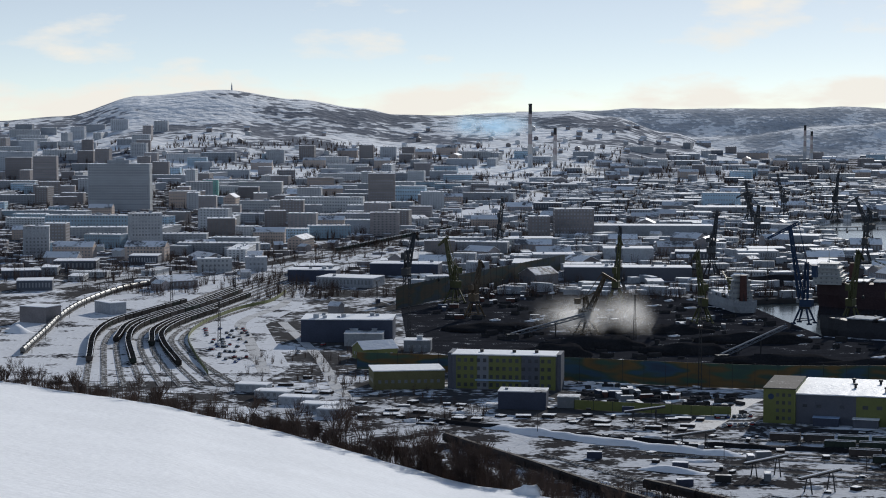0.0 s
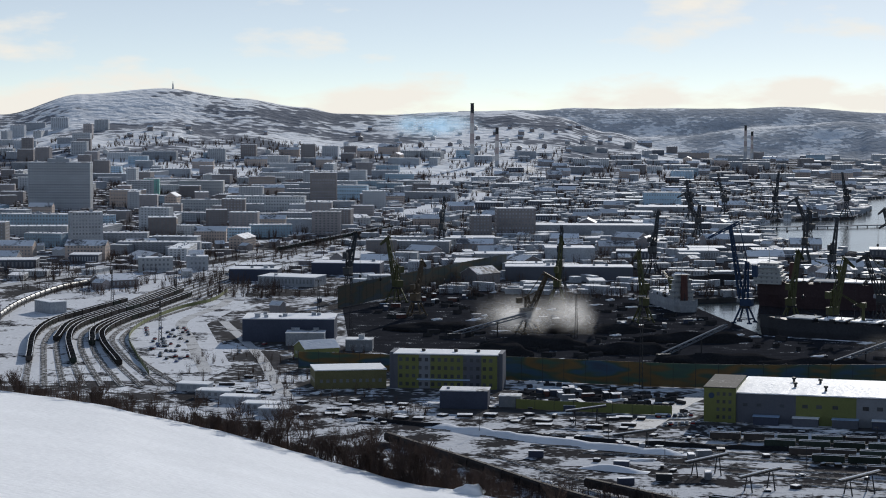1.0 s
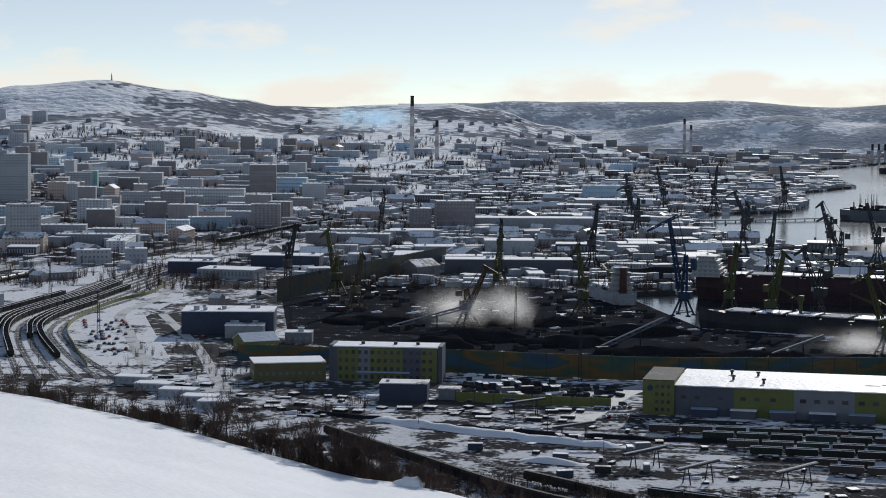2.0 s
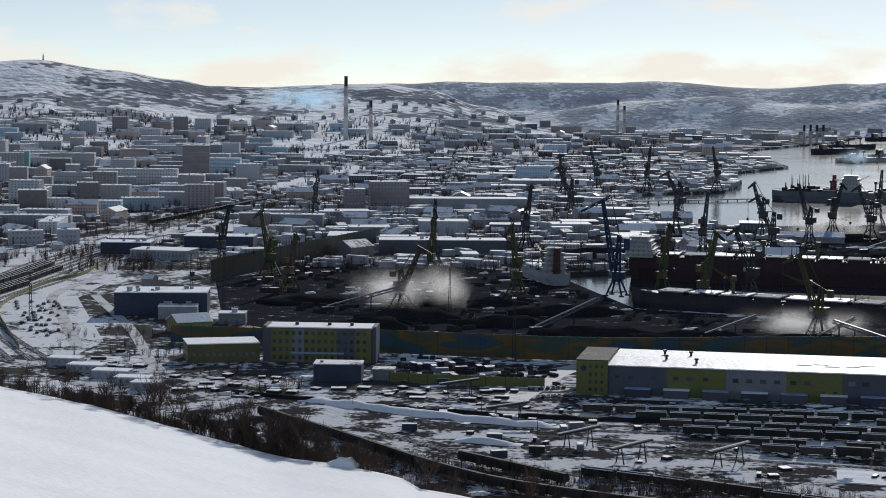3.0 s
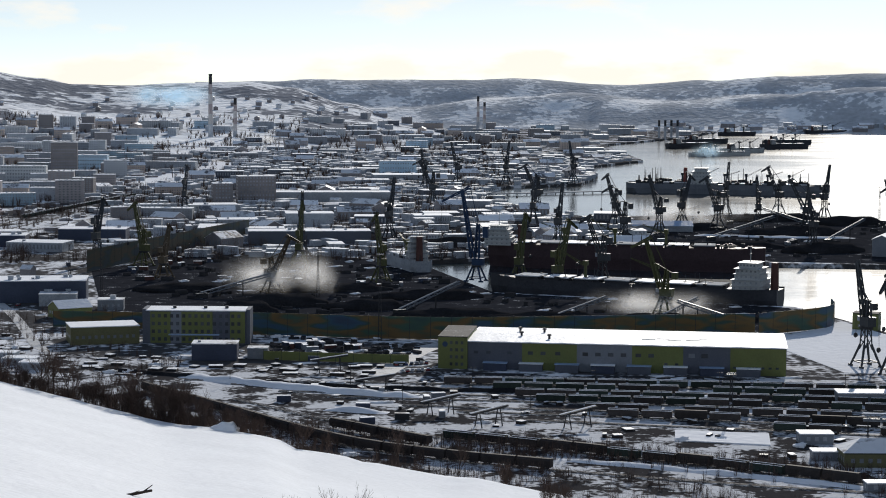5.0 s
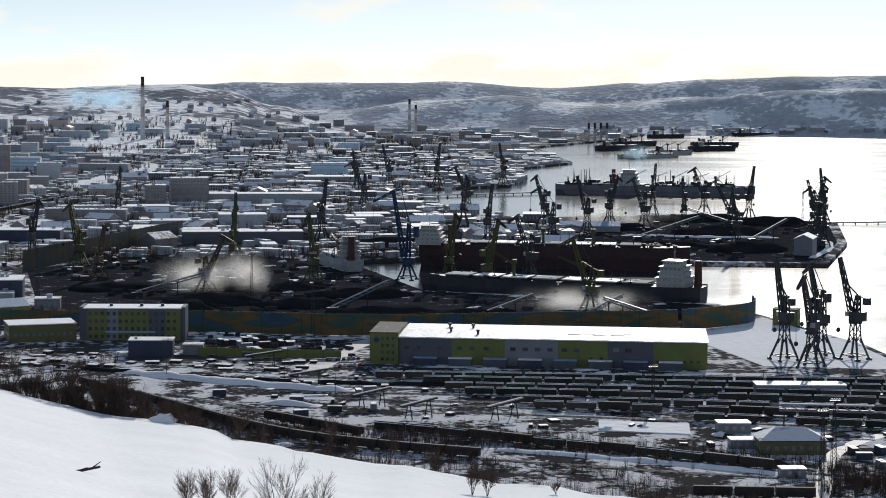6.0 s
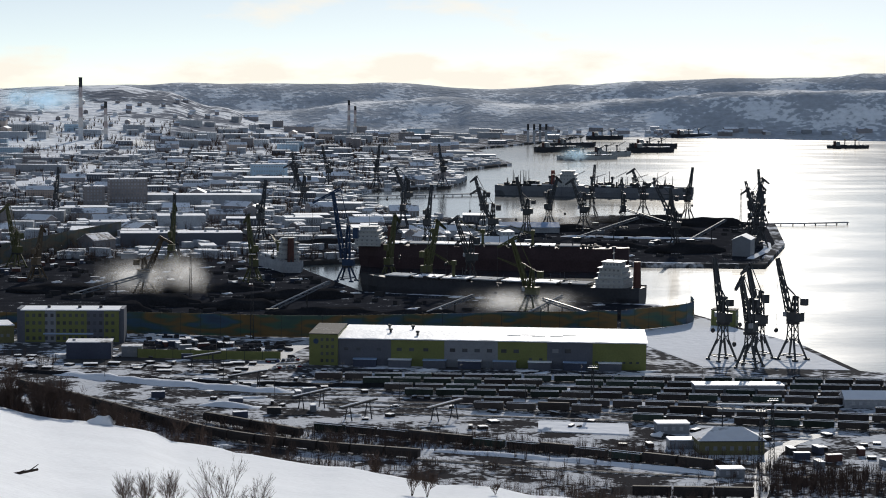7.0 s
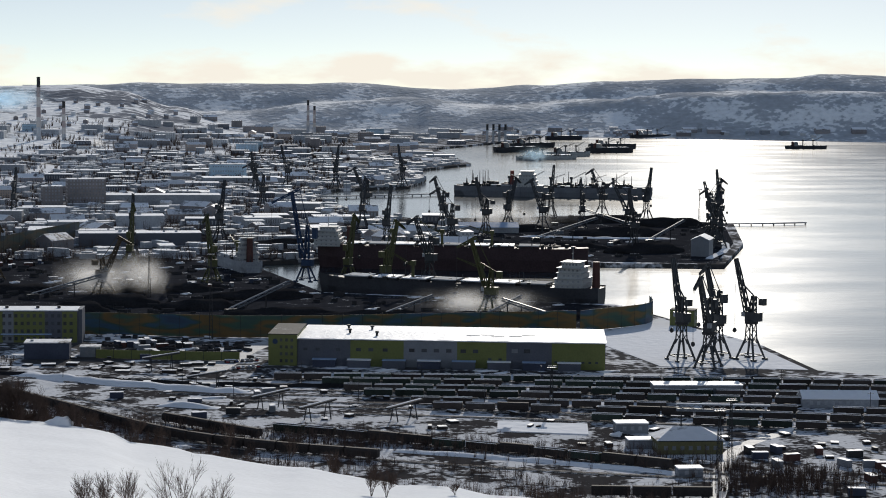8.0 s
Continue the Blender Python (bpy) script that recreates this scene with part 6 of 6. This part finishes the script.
for l in (FAN[0], FAN[5]):
    for p, a in curve_pts([(x, y, 0) for x, y in l], 60):
        pole(p.x + 4.6, p.y, 9)
for l in (SIDE[1], SIDE[4]):
    for p, a in curve_pts([(x, y, 0) for x, y in l], 55):
        pole(p.x, p.y + 4.3, 10)


def gantry(x, y, rot):
    """An inclined loading ramp on splayed legs, its top under snow."""
    t = thing("loading_gantry", "inclined steel loading gantry on splayed legs with snow on top", "gantry", pose(x, y, 0, 0, 0, rot), "loading gantries")
    for px in (-5, 5):
        for s in (-1, 1):
            bm = bmesh.new()
            beam(bm, (px, s * 2.6, -0.3), (px, s * 0.9, 6.2 + px * 0.12), 0.28, 0.2)
            part("leg", bm, DARK_STEEL, t)
    m = Matrix.Translation((0, 0, 6.4)) @ Matrix.Rotation(radians(-7), 4, "Y")
    bm = bmesh.new()
    box(bm, -9, 9, -1.3, 1.3, 0, 0.7, m)
    part("deck", bm, DARK_STEEL, t)
    bm = bmesh.new()
    box(bm, -9, 9, -0.5, 0.5, 0.704, 0.9, m)
    part("snow_cap", bm, SNOW, t, "snow lying on the deck")


for x, y, r in ((137, 752, 25), (172, 745, 25), (102, 842, 5), (122, 782, 20), (88, 905, 4)):
    gantry(x, y, r)

def pipe_bridge(x, y, L, rot):
    """A lattice bridge carrying pipes over the tracks, snow along its top."""
    t = thing("pipe_bridge", "grey lattice bridge carrying pipes across the sidings", "bridge", pose(x, y, 0, 0, 0, rot))
    bm = bmesh.new()
    lattice(bm, (-L / 2, 0, 8.0), (L / 2, 0, 8.0), 2.6, 2.6, 9, 0.22)
    part("truss", bm, CONC_DARK, t)
    for o in (-0.6, 0.5):
        bm = bmesh.new()
        beam(bm, (-L / 2, o, 7.2), (L / 2, o, 7.2), 0.35, n=8)
        part("pipe", bm, PALE_CLAD, t)
    for px in (-L / 2 + 2, L / 2 - 2):
        for o in (-1, 1):
            bm = bmesh.new()
            beam(bm, (px, o * 1.5, -0.3), (px, o * 1.0, 6.9), 0.3, 0.25)
            part("leg", bm, DARK_STEEL, t)
    bm = bmesh.new()
    box(bm, -L / 2, L / 2, -0.9, 0.9, 9.5, 9.75)
    part("snow_cap", bm, SNOW, t, "snow lying along the truss")


pipe_bridge(297, 705, 38, -17)

# sheds under the brow
for x, y, w in ((-80, 985, 17), (-67, 966, 17), (-56, 945, 16), (-92, 1008, 16), (-49, 930, 13)):
    block("garage", "low long garage with a clean snow roof", "garage", pose(x, y, 0, 0, 0, -14), w, 9, 3.4, CONC_DARK, 1, CLEAN_SNOW, 0, group="garages under the brow")

# low sheds and garages filling the near edge of the town
rng = random.Random(77)
for i in range(200):
    x, y = rng.uniform(-330, 60), rng.uniform(1340, 1960)
    if rng.random() < 0.5:
        x, y = rng.uniform(-20, 420), rng.uniform(1480, 2300)
    if (x > -60 and y < 1530) or not free(x, y, 9) or any(abs(x - a) < c + 8 and abs(y - b) < 16 for a, b, c in SPOTS) or (-215 < x < -90 and y < 1480 + (x + 215) * 1.6):
        continue
    SPOTS.append((x, y, 9))
    put(rng.choice(HOUSES + [STORES[4], STORES[1]]), x, y, rng.gauss(0, 30))

# low sheds, stacks and crates too many to count, each with snow on its top


def clutter(name, label, spots, material, top=ROOF_SNOW):
    vs, fs, mi = [], [], []
    for x, y, z, w, d, h, rot in spots:
        c, q = math.cos(rot), math.sin(rot)
        b = len(vs)
        for zz in (z - 0.5, z + h, z + h + 0.22):
            for u, v in ((-w, -d), (w, -d), (w, d), (-w, d)):
                vs.append((x + (u * c - v * q) / 2, y + (u * q + v * c) / 2, zz))
        for k in (0, 4):
            for i in range(4):
                j = (i + 1) % 4
                fs.append((b + k + i, b + k + j, b + k + 4 + j, b + k + 4 + i))
                mi.append(k // 4)
        fs.append((b + 8, b + 9, b + 10, b + 11))
        mi.append(1)
    me = bpy.data.meshes.new(name)
    me.from_pydata(vs, [], fs)
    me.materials.append(material)
    me.materials.append(top)
    me.polygons.foreach_set("material_index", mi)
    return tagged(new(name, me), label, "clutter", "", "stuff")


def clutter_spots(n, a0, a1, d0, d1, w, h, gap, seed):
    r = random.Random(seed)
    out = []
    grid = {}
    for p in SPOTS + RES:
        grid.setdefault((int(p[0] // 100), int(p[1] // 100)), []).append(p)
    for i in range(n):
        dd, a = math.sqrt(r.uniform(d0 * d0, d1 * d1)), radians(r.uniform(a0, a1))
        x, y = dd * math.sin(a), dd * math.cos(a)
        if not inside(COAST, x, y) or any(math.hypot(x - p[0], y - p[1]) < p[2] * gap for p in LINE_PTS):
            continue
        if any(abs(x - p[0]) < p[2] + 3 and abs(y - p[1]) < min(p[2], 14) + 3 for i2 in (-1, 0, 1) for j2 in (-1, 0, 1) for p in grid.get((int(x // 100) + i2, int(y // 100) + j2), ())):
            continue
        out.append((x, y, hill_z(x, y), r.uniform(*w), r.uniform(3, 9), r.uniform(*h), r.gauss(-0.07, 0.35) + (1.57 if r.random() < 0.25 else 0)))
    return out


clutter("low_sheds", "low dark sheds and stacks with snow on top filling the yards", clutter_spots(3200, -1, 14, 1480, 3200, (4, 20), (1.5, 5.5), 0.8, 5), CONC_DARK)
clutter("courtyard_sheds", "small dark sheds and garages with snow on top between the blocks", clutter_spots(2600, -13, 1, 1640, 3300, (4, 14), (1.5, 4), 0.9, 6), BRICKW)


def zone_spots(n, poly, w, h, seed):
    r = random.Random(seed)
    xs, ys = [p[0] for p in poly], [p[1] for p in poly]
    out = []
    while len(out) < n:
        x, y = r.uniform(min(xs), max(xs)), r.uniform(min(ys), max(ys))
        if inside(poly, x, y):
            out.append((x, y, 0.1, r.uniform(*w), r.uniform(1.5, 5), r.uniform(*h), r.gauss(-0.25, 0.3)))
    return out


clutter("quay_stacks", "dark stacks, skips and machines on the coal quay", zone_spots(190, [(70, 1060), (320, 1030), (372, 1095), (220, 1215), (190, 1420), (60, 1470), (-10, 1350)], (2, 8), (0.5, 2.5), 7), DARK_STEEL, COAL_SNOW)
clutter("pier_stacks", "dark stacks, skips and machines on the coal pier", zone_spots(190, [(230, 1480), (440, 1460), (545, 1400), (620, 1560), (690, 1750), (590, 1850), (330, 1800)], (2, 8), (0.5, 2.5), 8), DARK_STEEL, COAL_SNOW)
clutter("scrap_stacks", "scrap, crates and sleepers between the sidings", zone_spots(140, [(60, 930), (150, 890), (330, 840), (420, 800), (560, 690), (400, 600), (270, 640), (140, 740), (50, 850)], (1, 4), (0.4, 1.4), 9), WAGON_DARK)
clutter("depot_stacks", "dark stacks, parked machines and low sheds round the depot", zone_spots(48, [(-100, 1010), (-62, 940), (-10, 905), (110, 890), (135, 925), (60, 955), (-40, 975), (-70, 1060)], (2, 8), (0.4, 1.3), 10), WAGON_DARK)
clutter("lot_stacks", "jumbled scrap and machines in the snowy lot", zone_spots(80, [(62, 950), (136, 928), (140, 990), (70, 1030)], (1.5, 6), (0.4, 1.8), 14), DARK_STEEL, COAL_SNOW)

# jetties
for pts, w in (([(380, 2205), (433, 2212), (561, 2250)], 7), ([(700, 1775), (742, 1772), (800, 1782)], 5)):
    t = thing("jetty", "low dark jetty on piles in the bay", "jetty", Matrix.Identity(4), "jetties")
    line = curve_pts([(x, y, 0) for x, y in pts], 12.0)
    bm = bmesh.new()
    strip(bm, line, w, -1.4, -0.4)
    part("deck", bm, CONC_DARK, t)
    for p, a in line:
        bm = bmesh.new()
        beam(bm, (p.x, p.y, -6), (p.x, p.y, -1.0), 0.6, n=6)
        part("support_post", bm, DARK_STEEL, t)
block("hangar", "low hangar with a pale blue sheet roof on the pier", "hangar", pose(455, 1688, 0, 0, 0, -10), 52, 20, 5, CONC_DARK, 0, SKYBLUE, 0, gable=True)
block("hangar", "grey hangar with snowy gable roof on the pier", "hangar", pose(360, 1650, 0, 0, 0, -10), 40, 18, 6, CONC_DARK, 0, CLEAN_SNOW, 0, gable=True)
block("hangar", "tall pale coal shed on the pier end", "hangar", pose(566, 1450, 0, 0, 0, 62), 26, 14, 13, PALE_CLAD, 0, CLEAN_SNOW, 0, gable=True)
block("guard_house", "dark lime port gate house on posts", "house", pose(398, 1030, 0, 0, 0, -30), 14, 10, 9, LIME, 2, ASPHALT, 0)

# settlement along the far shore
for i in range(46):
    a, r = radians(rng.uniform(14.5, 30)), rng.uniform(4352, 4400)
    x, y = r * math.sin(a), r * math.cos(a)
    copy_thing(rng.choice(HOUSES + [STORES[1], STORES[4]]), pose(x, y, far_z(x, y) - 0.2, 0, 0, rng.uniform(-25, 5)))

# summit mast
t = thing("radio_tower", "small radio tower on the snowy summit", "tower", pose(-460, 4570, hill_z(-460, 4570)))
bm = bmesh.new()
beam(bm, (0, 0, -2), (0, 0, 11), 2.2, 1.2, 8)
part("shaft", bm, CONC_DARK, t)
bm = bmesh.new()
beam(bm, (0, 0, 11), (0, 0, 16), 0.7, 0.2, 6)
part("aerial", bm, DARK_STEEL, t)

# ---- vapour ----


def veil(name, label, material, centre, w, h, rot, layers, seed):
    """Drifting vapour: a few loose billowing veils, one behind another."""
    r = random.Random(seed)
    bm = bmesh.new()
    uv = bm.loops.layers.uv.new("rim")
    nu, nv = 14, 8
    for k in range(layers):
        ox, oz, s = r.uniform(-0.14, 0.14) * w, r.uniform(-0.04, 0.10) * h, r.uniform(0.75, 1.1)
        grid = [[bm.verts.new((ox + (i / nu - 0.5) * w * s, k * 5 + 0.10 * w * noise.noise(Vector((i * 0.4, j * 0.5, seed + k))), oz + h * s * (j / nv) + 0.1 * h * noise.noise(Vector((i * 0.5, j * 0.3, 9 + k))))) for i in range(nu + 1)] for j in range(nv + 1)]
        for j in range(nv):
            for i in range(nu):
                f = bm.faces.new((grid[j][i], grid[j][i + 1], grid[j + 1][i + 1], grid[j + 1][i]))
                for lp, (a, b) in zip(f.loops, ((i, j), (i + 1, j), (i + 1, j + 1), (i, j + 1))):
                    lp[uv].uv = (a / nu, b / nv)
    return solid(name, bm, material, label, "vapour", pose(*centre, 0, 0, rot), kind="stuff", smooth=True)


veil("steam", "white spray drifting over the coal heaps", STEAM, (88, 1232, -4), 90, 30, -6, 4, 3)
veil("steam", "bright core of white spray", STEAM, (112, 1228, -4), 36, 34, -6, 4, 13)
veil("steam", "white spray drifting over the coal heaps", STEAM, (295, 1098, -5), 80, 20, -16, 4, 5)
veil("steam", "white spray over the far pier", STEAM, (480, 1725, -6), 140, 34, -14, 4, 6)
veil("smoke", "thin bluish smoke trailing from the chimneys", SMOKE, (92, 3532, 55), 230, 60, -2, 3, 7)
veil("smoke", "bluish smoke over a far ship", SMOKE, (892, 3085, -8), 60, 34, -15, 3, 8)
veil("steam", "small puff of white steam in the town", STEAM, (232, 3400, -2), 40, 30, -4, 3, 9)
